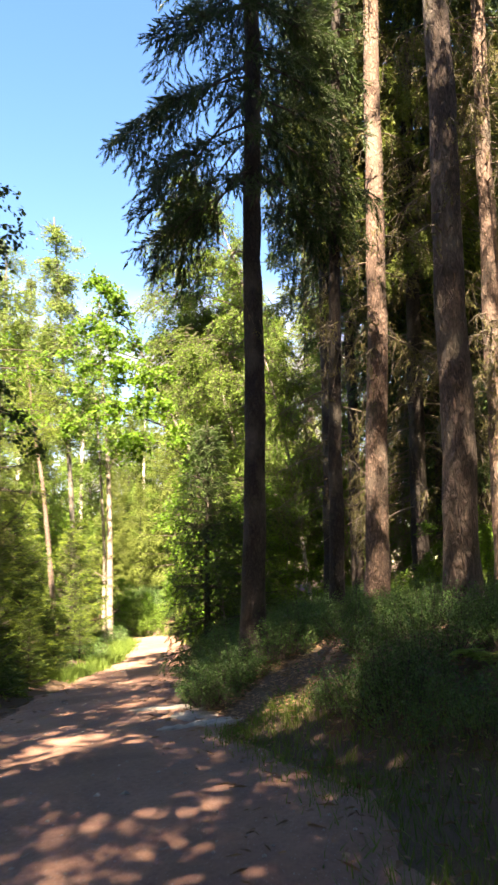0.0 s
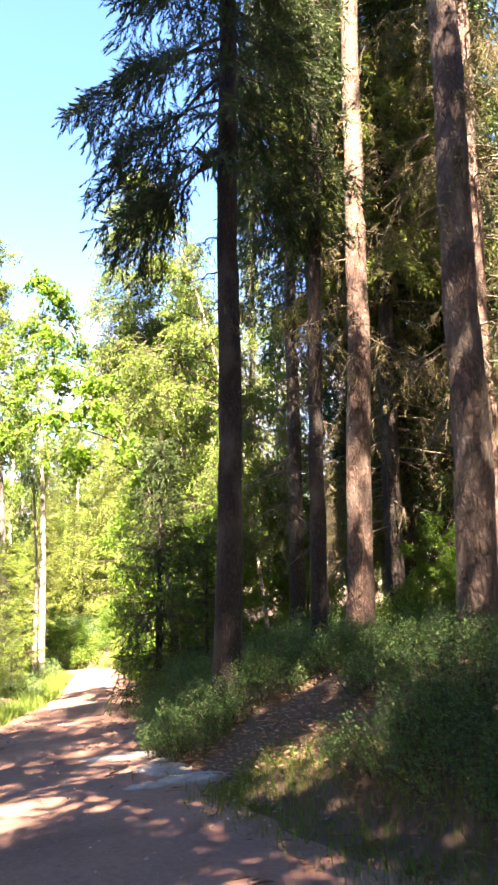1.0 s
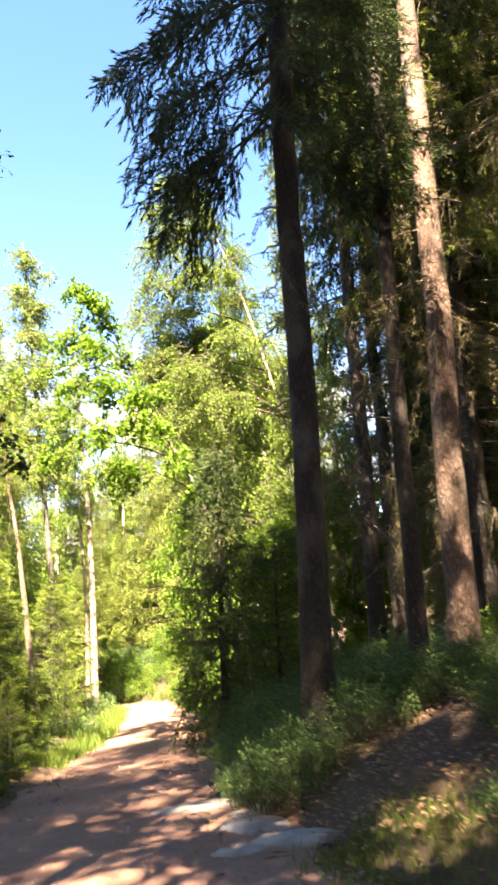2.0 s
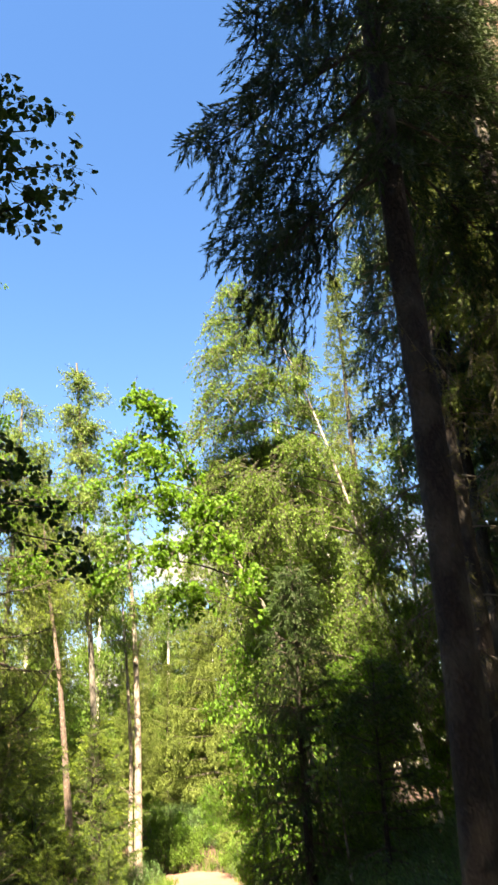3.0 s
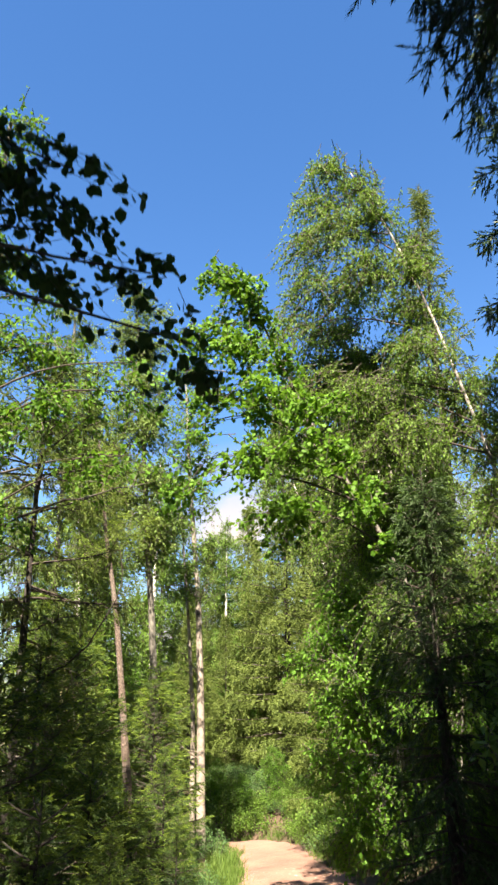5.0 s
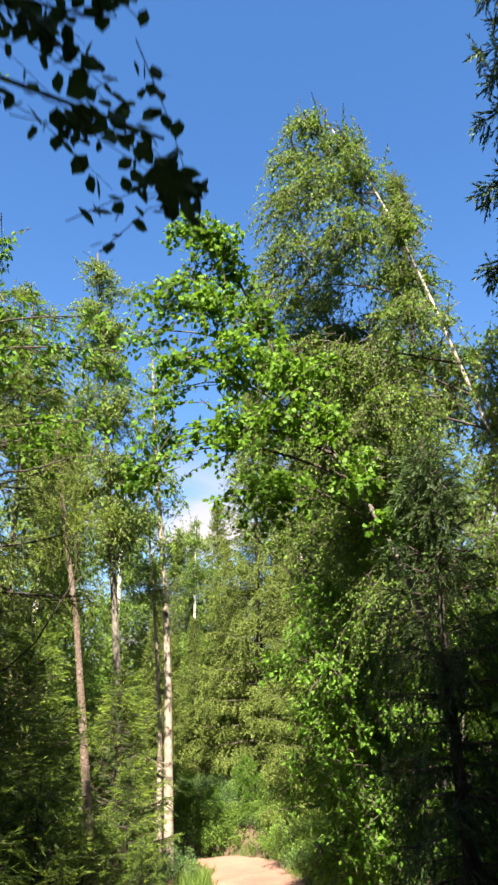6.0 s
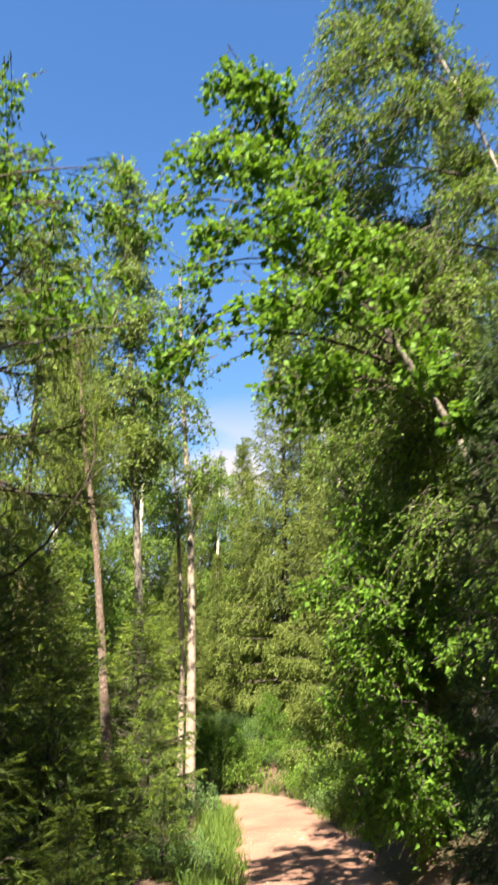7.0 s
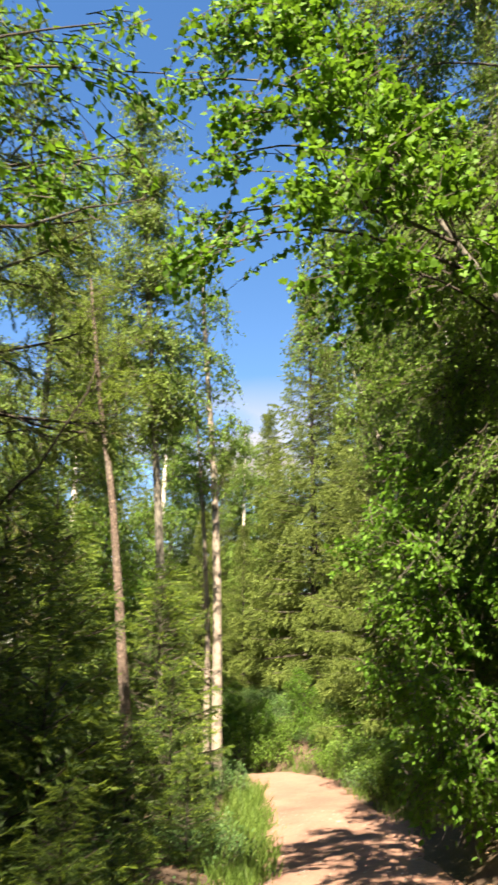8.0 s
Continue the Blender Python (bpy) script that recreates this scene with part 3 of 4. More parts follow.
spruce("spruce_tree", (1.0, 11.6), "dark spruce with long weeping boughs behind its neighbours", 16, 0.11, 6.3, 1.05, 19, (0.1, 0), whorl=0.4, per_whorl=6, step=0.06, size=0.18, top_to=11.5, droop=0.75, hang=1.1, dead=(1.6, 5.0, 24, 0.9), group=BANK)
spruce("spruce_tree", (1.2, 9.05), "tall spruce with scaly red-brown bark on the bank", 21, 0.14, 8.6, 2.0, 13, (0.55, 0.2), whorl=0.5, size=0.15, step=0.11, top_to=13, front=0.35, dead=(3.0, 8.5, 30, 1.3), wood=RED_BARK, group=BANK, sides=20)
spruce("spruce_tree", (1.56, 6.7), "thick grey-brown spruce trunk rising out of bilberry scrub", 22, 0.15, 13.5, 2.0, 14, (0.1, 0), whorl=0.5, size=0.15, step=0.11, top_to=18, front=0.4, dead=(3.4, 7.0, 18, 0.7), wood=OLD_BARK, group=BANK, sides=20)
spruce("spruce_tree", (2.2, 11.0), "dark spruce with dry lichened lower branches", 18, 0.13, 5.2, 1.8, 15, (0.2, 0), whorl=0.4, size=0.2, step=0.09, top_to=12, droop=0.7, hang=1.0, dead=(1.4, 6.5, 80, 1.4), needles=SUNLIT_NEEDLES, shape=COARSE, group=BANK)
spruce("spruce_tree", (2.69, 9.05), "straight spruce trunk among dry hanging branches", 19, 0.13, 8.6, 1.5, 16, (0.2, 0), whorl=0.4, size=0.2, step=0.09, top_to=12, droop=0.7, hang=1.0, dead=(2.2, 7.5, 64, 1.4), wood=RED_BARK, shape=COARSE, group=BANK)
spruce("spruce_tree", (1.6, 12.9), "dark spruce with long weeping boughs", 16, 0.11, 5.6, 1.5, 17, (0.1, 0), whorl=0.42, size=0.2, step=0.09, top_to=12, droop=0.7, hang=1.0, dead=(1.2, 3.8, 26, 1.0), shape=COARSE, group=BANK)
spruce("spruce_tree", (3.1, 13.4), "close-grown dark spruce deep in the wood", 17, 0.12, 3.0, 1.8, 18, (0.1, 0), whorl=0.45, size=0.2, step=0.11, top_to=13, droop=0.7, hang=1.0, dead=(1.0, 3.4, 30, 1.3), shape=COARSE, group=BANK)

# ---- the right side of the track ----
# its dark needle colour stands in for the shade under the tall trees
spruce("spruce_tree", (-0.82, 12.7), "dark young spruce with weeping branches down to the ground", 3.9, 0.065, 0.3, 0.78, 21, whorl=0.28, per_whorl=6, step=0.06, size=0.14, droop=0.55, hang=0.9, leader=2.6, bare=0.05)
spruce("spruce_tree", (-0.2, 11.3), "small shaded spruce under the tall trees", 2.1, 0.03, 0.2, 0.65, 22, whorl=0.26, step=0.09, size=0.13, shape=COARSE, needles=SAPLING_NEEDLES)

B1 = [low(0.98, 14.3), (0.75, 14.6, 2.6), (0.55, 14.7, 3.87), (0.43, 14.75, 4.5), (-0.14, 14.8, 6.76), (-0.58, 14.8, 8.09), (-1.05, 14.95, 9.2)]
broadleaf("birch_tree", B1, "leaning white birch with a light airy crown", 0.034,
          [(-1.45, 15, 9.35, 0.42), (-1, 15, 9, 0.45), (-1.7, 15, 8.8, 0.4), (-0.7, 15, 8.5, 0.45), (-1.35, 14.8, 8.3, 0.5), (-1.8, 15, 8.1, 0.45), (-0.3, 15, 7.9, 0.4), (-1, 14.9, 7.6, 0.6),
           (-1.7, 15.1, 7.4, 0.55), (-0.2, 15.2, 7.1, 0.5), (-2, 15.2, 6.8, 0.5), (-1.8, 15.4, 6, 0.6), (0.4, 15.3, 5.8, 0.6), (0.7, 15, 5, 0.6), (0.5, 14.6, 4.2, 0.6), (0.2, 14.2, 3.4, 0.55), (1, 14.4, 3.2, 0.6), (0.5, 13.6, 2.4, 0.55), (0, 15.2, 2.2, 0.5), (-0.9, 15.5, 3.1, 0.5), (-0.5, 14.3, 7.3, 0.28), (0.1, 15.4, 5.4, 0.35), (-0.1, 15.4, 6.1, 0.3), (-0.9, 14.5, 8.5, 0.25), (0.3, 14.4, 5.2, 0.24), (0.03, 14.4, 6.1, 0.2), (-0.38, 14.4, 7.3, 0.2), (0.5, 14.3, 4.4, 0.3), (-1.2, 14.6, 5.6, 0.5), (-0.7, 14.5, 5.0, 0.5), (-1.5, 14.8, 4.9, 0.45), (-0.5, 14.5, 6.2, 0.45)],
          31, 0.043, SIMPLE, BIRCH_LEAF, MARKED_BIRCH_BARK, "birch", droop=0.7, density=2.1)
B2 = [low(0.0, 15.9), (-0.32, 16.0, 3.56), (-0.83, 16.3, 5.77), (-1.2, 16.4, 7.4)]
broadleaf("birch_tree", B2, "slim leaning birch behind the dark spruce", 0.06, clumps_up(5, B2, 3.0, 1.2, 0.6, 0.45, 0.65) +
          [(-1.2, 16.6, 6.7, 0.7), (-0.4, 16.7, 6.3, 0.6), (-1, 16.9, 5.6, 0.7), (-0.1, 16.8, 5, 0.6), (-1.4, 16.1, 5, 0.6), (-0.7, 15.8, 4.6, 0.6), (-1.2, 15.7, 5.9, 0.5), (-1.3, 15.9, 4, 0.55), (-0.4, 15.6, 3.6, 0.5), (-1.6, 16.0, 6.6, 0.55), (-0.9, 16.0, 6.3, 0.6), (-2.05, 15.8, 6.1, 0.45), (-1.4, 16.0, 7.2, 0.5), (-0.5, 16.2, 6.9, 0.5), (-2.15, 15.8, 5.4, 0.45), (-1.5, 16.2, 5.5, 0.55), (-0.2, 16.0, 7.6, 0.4), (-0.9, 16.0, 7.9, 0.45)],
          32, 0.048, SIMPLE, BIRCH_LEAF, MARKED_BIRCH_BARK, "birch", droop=0.6, density=1.5)
M1 = [low(-0.55, 13.4), (-0.81, 13.4, 2.53), (-1.1, 13.5, 3.39), (-1.77, 13.6, 4.61), (-2.3, 13.5, 5.9)]
broadleaf("maple_tree", M1, "leaning maple with bright green leaves hanging over the track", 0.045,
          [(-2.85, 13.4, 6.6, 0.3), (-2.53, 13.2, 6.35, 0.32), (-2.93, 13.2, 5.75, 0.26), (-2.58, 13.1, 5.5, 0.36), (-2.38, 13.4, 6.0, 0.26), (-2.33, 13.0, 4.9, 0.4), (-2.13, 13.2, 5.4, 0.26), (-2.48, 12.9, 4.2, 0.34), (-2.03, 13.0, 4.3, 0.3),
           (-2.18, 12.95, 3.6, 0.38), (-2.98, 13.4, 5.1, 0.22), (-3.16, 13.3, 5.65, 0.24), (-3.43, 13.3, 5.27, 0.13), (-3.07, 13.3, 4.97, 0.2), (-3.10, 13.3, 4.61, 0.18), (-3.25, 13.45, 3.95, 0.24), (-3.23, 13.5, 4.3, 0.2), (-1.88, 13.0, 4.75, 0.3), (-1.58, 13.2, 4.9, 0.24), (-1.63, 13.0, 4.25, 0.28), (-1.36, 13.0, 3.8, 0.28), (-1.05, 13.0, 3.3, 0.3)],
          33, 0.05, LOBED, MAPLE_LEAF, GREY_BARK, "maple", density=1.5, droop=0.35, single=lambda p: (p[:, 0] < -2.55) & (p[:, 1] < 13.3))
B3 = [low(-0.7, 18.6), (-1.0, 18.6, 2.0), (-1.5, 18.6, 4.0), (-2.1, 18.6, 5.9)]
broadleaf("birch_tree", B3, "young leaning birch with fresh yellow-green leaves", 0.05,
          [(-2.52, 18.4, 6.5, 0.3), (-2.13, 18.4, 6.9, 0.35), (-1.6, 18.5, 6.4, 0.5), (-2.15, 18.5, 6.1, 0.4), (-2.5, 18.4, 5.6, 0.35), (-1.9, 18.5, 5.4, 0.5), (-1.6, 18.4, 4.7, 0.55), (-1.4, 18.4, 3.9, 0.5), (-1.1, 18.5, 3.0, 0.5), (-1.1, 18.4, 5.4, 0.6), (-0.7, 18.5, 4.4, 0.6)],
          36, 0.046, SIMPLE, BIRCH_LEAF, BIRCH_BARK, "birch", droop=0.5, density=1.5)
H1 = [low(-1.0, 16.6), (-1.15, 16.5, 1.4), (-1.3, 16.5, 2.6)]
hazel = broadleaf("hazel_bush", H1, "bushy hazel with sunlit leaves at the edge of the track", 0.035,
          [(-1.5, 16.0, 2.4, 0.4), (-1.7, 16.5, 2.8, 0.4), (-2.05, 17.2, 2.6, 0.35), (-1.3, 16.2, 1.8, 0.45), (-1.6, 16.8, 2.0, 0.45), (-1.0, 16.0, 3.0, 0.5), (-1.4, 16.6, 3.4, 0.45), (-1.5, 15.8, 1.2, 0.4), (-1.0, 16.4, 1.0, 0.5), (-1.7, 17.4, 1.3, 0.4), (-0.6, 16.0, 2.2, 0.5), (-1.2, 15.7, 0.5, 0.4), (-1.3, 17.0, 0.5, 0.4), (-0.9, 16.6, 0.3, 0.45), (-1.4, 16.3, 0.4, 0.35)],
          34, 0.07, OVAL, MAPLE_LEAF, GREY_BARK, "bush", density=1.3)
H2 = [low(-0.5, 11.6), (-0.57, 11.55, 1.2), (-0.62, 11.5, 2.0)]
broadleaf("rowan_sapling", H2, "small rowan sapling with pale leaves in the shade", 0.015, [(-0.62, 11.45, 2.0, 0.2), (-0.5, 11.5, 1.7, 0.2), (-0.72, 11.45, 1.6, 0.14)], 35, 0.075, OVAL, FERN_LEAF, GREY_BARK, "sapling")

# ---- the left side ----
A1 = [low(-4.5, 20.0), (-4.64, 20.0, 3.0), (-4.78, 20.0, 4.54), (-5.05, 19.9, 8.0), (-5.27, 19.8, 10.8)]
broadleaf("aspen_tree", A1, "tall aspen with a pale shimmering crown", 0.085, clumps_up(7, A1, 5.0, 0.72, 0.4, 0.42, 0.6, 0.5) + [(-4.57, 19.8, 9.9, 0.3), (-4.72, 19.8, 9.1, 0.42), (-5.3, 19.6, 6.2, 0.5), (-5.5, 19.7, 7.2, 0.5), (-5.7, 19.8, 5.4, 0.5)], 41, 0.058, SIMPLE, ASPEN_LEAF, GREY_BARK, "aspen", density=0.85)
A2 = [low(-6.7, 20.5), (-6.7, 20.4, 4.0), (-6.6, 20.2, 7.5), (-6.6, 20.1, 10.0)]
broadleaf("aspen_tree", A2, "tall aspen with a broad sunlit crown", 0.09, clumps_up(8, A2, 3.2, 1.6, 0.45, 0.55, 0.8, 0.5), 42, 0.058, SIMPLE, ASPEN_LEAF, GREY_BARK, "aspen", density=0.95)
W1 = [low(-3.98, 22.0), (-4.0, 22.0, 1.2), (-4.02, 22.0, 2.5), (-4.1, 22.0, 4.4), (-4.35, 22.0, 7.3), (-4.45, 22.0, 9.5)]
white_birch = broadleaf("birch_tree", W1, "tall birch with worn pale bark at the bend of the track", 0.095, clumps_up(9, W1, 5.2, 0.75, 0.45, 0.36, 0.52, 0.4) + [(-4.45, 22.0, 9.9, 0.35), (-4.25, 21.6, 8.3, 0.36), (-4.35, 21.6, 7.5, 0.34), (-4.2, 21.65, 6.7, 0.3), (-4.5, 21.7, 9.2, 0.34)], 43, 0.06, SIMPLE, BIRCH_LEAF, WORN_BIRCH_BARK, "birch", density=0.38, droop=0.6)
W2 = [low(-4.17, 22.1), (-4.18, 22.1, 2.0), (-4.32, 22.1, 4.0), (-4.55, 22.2, 6.5)]
broadleaf("birch_tree", W2, "thin greyish birch close to its pale neighbour", 0.06, clumps_up(10, W2, 4.6, 0.6, 0.6, 0.36, 0.5, 0.6), 44, 0.06, SIMPLE, BIRCH_LEAF, WORN_BIRCH_BARK, "birch", droop=0.6, density=0.35)
P1 = [low(-4.52, 18.3), (-4.6, 18.3, 0.3), (-4.77, 18.3, 1.85), (-4.96, 18.3, 3.45), (-5.2, 18.3, 4.7), (-5.4, 18.2, 6.4)]
broadleaf("pine_tree", P1, "slender young pine with orange bark", 0.075, clumps_up(12, P1, 4.6, 0.8, 0.5, 0.4, 0.55, 0.6), 45, 0.1, COARSE, YOUNG_NEEDLES, PINE_BARK, "pine", density=0.5, droop=0.0)
bare_spruce = spruce("spruce_tree", (-4.65, 13.2), "thin spruce with bare dark lower branches", 6.0, 0.06, 3.0, 1.15, 46, whorl=0.45, per_whorl=5, step=0.095, size=0.13, needles=SUNLIT_NEEDLES, droop=0.3, hang=0.5, dead=(0.8, 3.4, 14, 0.9), group="")


def bare_branch(tree, pts, r0, seed, wood=TWIG_BARK, label="long dark bare branch"):
    """A long dry branch of a tree, with a few side twigs."""
    r = np.random.default_rng(seed)
    g = Geo()
    p = smooth_line(np.array(pts) - np.array(tree.location), 14)
    g.tube(p + 0.012 * r.normal(size=p.shape), np.linspace(r0, 0.003, 14), 6)
    for k in range(4, 13, 2):
        e = rand_unit(r, 1)[0] * (0.8, 0.8, 0.5) + (0.4, 0, 0.1)
        g.tube(p[k] + np.outer((0, 0.5, 1), e * r.uniform(0.12, 0.3)), (0.004, 0.003, 0.0015), 3)
    part("dead_branch", g, wood, tree, label)


bare_branch(bare_spruce, [(-4.65, 13.2, 2.95), (-4.15, 13.5, 2.79), (-3.6, 13.55, 2.75)], 0.016, 1)
bare_branch(bare_spruce, [(-4.65, 13.2, 2.0), (-4.11, 12.7, 2.13), (-3.91, 12.6, 2.24), (-3.75, 12.6, 2.44), (-3.61, 12.6, 2.77), (-3.56, 12.6, 3.0), (-3.62, 12.6, 3.12)], 0.013, 2)
bare_branch(bare_spruce, [(-4.65, 13.2, 2.5), (-4.4, 13.0, 2.56), (-4.0, 12.9, 2.62)], 0.01, 3)
for k, pts in enumerate([[(-4.0, 22.0, 1.25), (-4.35, 21.9, 1.3), (-4.75, 21.9, 1.4)], [(-4.02, 22.0, 1.1), (-4.5, 21.8, 1.45), (-5.1, 21.7, 1.85)],
                         [(-4.1, 22.0, 4.3), (-4.5, 21.8, 4.55), (-5.2, 21.6, 4.25)], [(-4.1, 22.0, 4.1), (-3.95, 21.8, 4.4), (-3.7, 21.7, 4.6)], [(-4.05, 22.0, 2.7), (-4.35, 21.9, 3.1), (-4.7, 21.8, 3.35)]]):
    bare_branch(white_birch, pts, 0.018, 20 + k, DEAD_WOOD, "dry grey bare branch")
LB = [low(-5.4, 12.7), (-5.35, 12.7, 3.0), (-5.3, 12.8, 6.0), (-5.25, 12.8, 8.4)]
reaching = broadleaf("birch_tree", LB, "leafy birch whose long branch reaches towards the track", 0.08,
          [(-5.1, 12.9, 8.5, 0.35), (-5.4, 12.9, 7.9, 0.5), (-4.6, 12.9, 6.1, 0.28), (-5.2, 12.9, 6.6, 0.5), (-4.35, 12.9, 5.4, 0.32), (-4.9, 12.9, 5.6, 0.5), (-3.9, 12.6, 4.7, 0.3), (-4.4, 12.7, 4.7, 0.45), (-3.45, 12.4, 4.0, 0.26),
           (-3.9, 12.5, 3.9, 0.3), (-5.0, 12.7, 4.5, 0.5), (-3.3, 12.6, 4.7, 0.2), (-3.5, 12.5, 5.0, 0.18), (-4.7, 12.4, 3.4, 0.4)],
          47, 0.065, OVAL, MAPLE_LEAF, GREY_BARK, "birch", density=0.85, limb=0.1)
bare_branch(reaching, [(-5.33, 12.7, 3.2), (-4.19, 12.4, 3.57), (-3.76, 12.4, 3.66), (-3.33, 12.4, 3.72)], 0.02, 4)
AH = [low(-4.7, 7.2), (-4.65, 7.25, 2.0), (-4.5, 7.3, 4.0), (-4.4, 7.3, 6.0), (-4.6, 7.3, 8.0)]
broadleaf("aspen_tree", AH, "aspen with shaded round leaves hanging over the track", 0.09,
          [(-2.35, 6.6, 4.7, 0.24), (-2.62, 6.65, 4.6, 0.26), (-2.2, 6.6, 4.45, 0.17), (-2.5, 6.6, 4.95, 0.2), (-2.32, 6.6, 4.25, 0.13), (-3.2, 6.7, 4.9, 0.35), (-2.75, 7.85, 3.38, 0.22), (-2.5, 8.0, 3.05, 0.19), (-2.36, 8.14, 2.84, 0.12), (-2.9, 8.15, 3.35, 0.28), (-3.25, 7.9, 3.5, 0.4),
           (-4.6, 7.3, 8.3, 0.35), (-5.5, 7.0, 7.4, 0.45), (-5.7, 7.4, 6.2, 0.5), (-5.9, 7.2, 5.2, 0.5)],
          48, 0.041, ROUND, SHADED_LEAF, GREY_BARK, "aspen", density=1.5, droop=0.5, twig_r=0.35, twig_len=0.3, limb=0.2, single=lambda p: (p[:, 0] > -2.95) & (p[:, 2] < 5.2))

YOUNG = "young spruces along the track"
saplings = []
for k, (x, y, h, sp) in enumerate([(-4.4, 18.9, 2.8, 0.8), (-4.45, 19.7, 3.2, 1.0), (-3.7, 11.2, 1.5, 0.6), (-5.0, 15.0, 3.2, 1.0), (-5.3, 16.4, 3.8, 1.1), (-4.95, 16.2, 3.4, 1.1), (-3.9, 13.1, 1.7, 0.7), (-5.6, 18.6, 3.4, 1.0), (-5.2, 10.8, 2.6, 0.9),
                                   (-5.2, 22.0, 3.0, 1.0), (-3.38, 10.3, 0.85, 0.42), (-4.4, 11.9, 2.4, 0.85)]):
    sapling = spruce("young_spruce", (x, y), "young spruce with pale fresh shoots beside the track", h, 0.02 + 0.008 * h, 0.15, sp, 60 + k, whorl=0.4, per_whorl=7, step=0.05, size=0.135, shape=COARSE if k > 5 else SHOOT,
           needles=SAPLING_NEEDLES, tips=YOUNG_NEEDLES, droop=0.16, hang=0.07, group=YOUNG, sides=7, twigs=k < 3)
    if k in (3, 4, 6, 11):
        saplings.append(sapling)
for k, (x, y, size) in enumerate([(-4.7, 14.4, 0.75), (-4.3, 12.7, 0.68), (-4.1, 15.6, 0.62), (-5.7, 14.0, 0.85), (-5.3, 12.2, 0.8), (-4.7, 10.9, 0.6), (-4.35, 17.2, 0.75), (-5.9, 16.0, 1.1), (-6.3, 18.4, 1.1), (-4.75, 21.0, 0.8), (-3.72, 14.7, 0.42), (-3.6, 16.3, 0.42), (-3.95, 17.5, 0.55), (-3.5, 12.2, 0.3), (-4.4, 20.5, 0.45), (-3.62, 13.6, 0.3)]):
    copy_thing(saplings[k % 4], Matrix.LocRotScale((x, y, float(gz(x, y)) - 0.06), Euler((0, 0, 1.3 * k)), None)).scale = (size, size, size)

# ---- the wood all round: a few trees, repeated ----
far_spruce = spruce("spruce_tree", (-2.35, 29.0), "sunlit spruce at the edge of the wood", 11.5, 0.12, 0.7, 2.3, 81, taper=1.0, whorl=0.5, per_whorl=6, step=0.14, size=0.22, shape=COARSE, needles=SUNLIT_NEEDLES, droop=0.35, hang=0.5, group="wood", twigs=False, sides=8, dead=())
tall_spruce = spruce("spruce_tree", (1.75, 23.7), "tall spruce above the birches", 15.9, 0.16, 2.2, 2.1, 82, taper=1.05, leader=0.5, needles=SUNLIT_NEEDLES, whorl=0.6, per_whorl=5, step=0.15, size=0.2, shape=COARSE, droop=0.4, hang=0.6, group="wood", twigs=False, sides=8)
dark_spruce = spruce("spruce_tree", (3.6, 12.6), "dark close-grown spruce in the wood", 17.0, 0.15, 2.6, 2.1, 83, whorl=0.5, per_whorl=5, step=0.16, size=0.24, shape=COARSE, droop=0.55, hang=0.8, group="wood", twigs=False, sides=8, dead=(0.9, 3.6, 22, 1.5))
G1 = [low(-7.6, 25.0), (-7.5, 25.0, 4.0), (-7.7, 25.0, 9.5)]
leafy = broadleaf("birch_tree", G1, "leafy birch in the sunlit wood", 0.1, clumps_up(21, G1, 1.8, 1.7, 0.75, 0.6, 0.9, 0.5) + [(-7.7, 25.0, 9.6, 0.45)], 84, 0.085, SIMPLE, BIRCH_LEAF, BIRCH_BARK, "birch", density=0.7, droop=0.6, group="wood", sides=7, split=False)
rng = np.random.default_rng(99)


def again(tree, x, y, scale, turn=None):
    m = Matrix.LocRotScale((x, y, float(gz(x, y)) - 0.06), Euler((0, 0, rng.uniform(0, 6.28) if turn is None else turn)), None)
    t = copy_thing(tree, m)
    t.scale = (scale, scale, scale * rng.uniform(0.92, 1.1))
    return t


# behind the bend
for x, y, s in [(-4.6, 33.5, 0.62), (-0.2, 30.2, 0.85), (-3.6, 35.5, 0.68), (-6.6, 32.0, 0.7), (-1.3, 34.5, 0.75), (1.2, 31.5, 1.0), (-8.8, 33.0, 1.0), (-5.4, 37.0, 0.75), (-1.0, 27.0, 0.85), (-1.8, 30.9, 0.95), (-0.8, 25.4, 0.75), (-0.3, 24.2, 0.72), (0.1, 21.2, 0.6), (-0.7, 28.8, 0.75), (-5.6, 31.0, 0.55), (-4.2, 29.6, 0.42), (-5.1, 28.3, 0.45), (-7.4, 27.4, 0.6), (-3.3, 31.5, 0.5), (-3.7, 33.0, 0.7), (-5.2, 33.2, 0.68)]:
    again(far_spruce, x, y, s)
for x, y, s in [(-6.3, 29.0, 0.9), (-0.4, 19.6, 0.7), (0.6, 26.0, 0.9), (-9.5, 22.0, 1.05), (-9.4, 18.0, 0.9), (-8.6, 15.0, 0.7), (0.2, 18.2, 0.75), (-11.5, 26.0, 1.1), (-11.0, 19.0, 1.0), (-10.0, 14.0, 1.0), (-0.3, 22.8, 1.05), (1.5, 16.6, 0.7), (2.9, 15.6, 0.8), (4.0, 18.0, 1.0), (-3.2, 39.0, 0.8), (-7.0, 41.0, 0.8), (-4.4, 32.0, 0.76)]:
    again(leafy, x, y, s)
for x, y, s in [(-10.5, 36.0, 0.9), (-13.5, 31.0, 0.9), (-14.0, 22.5, 0.8), (5.4, 21.0, 1.05), (-1.0, 43.0, 0.6), (3.0, 36.0, 1.0)]:
    again(tall_spruce, x, y, s)
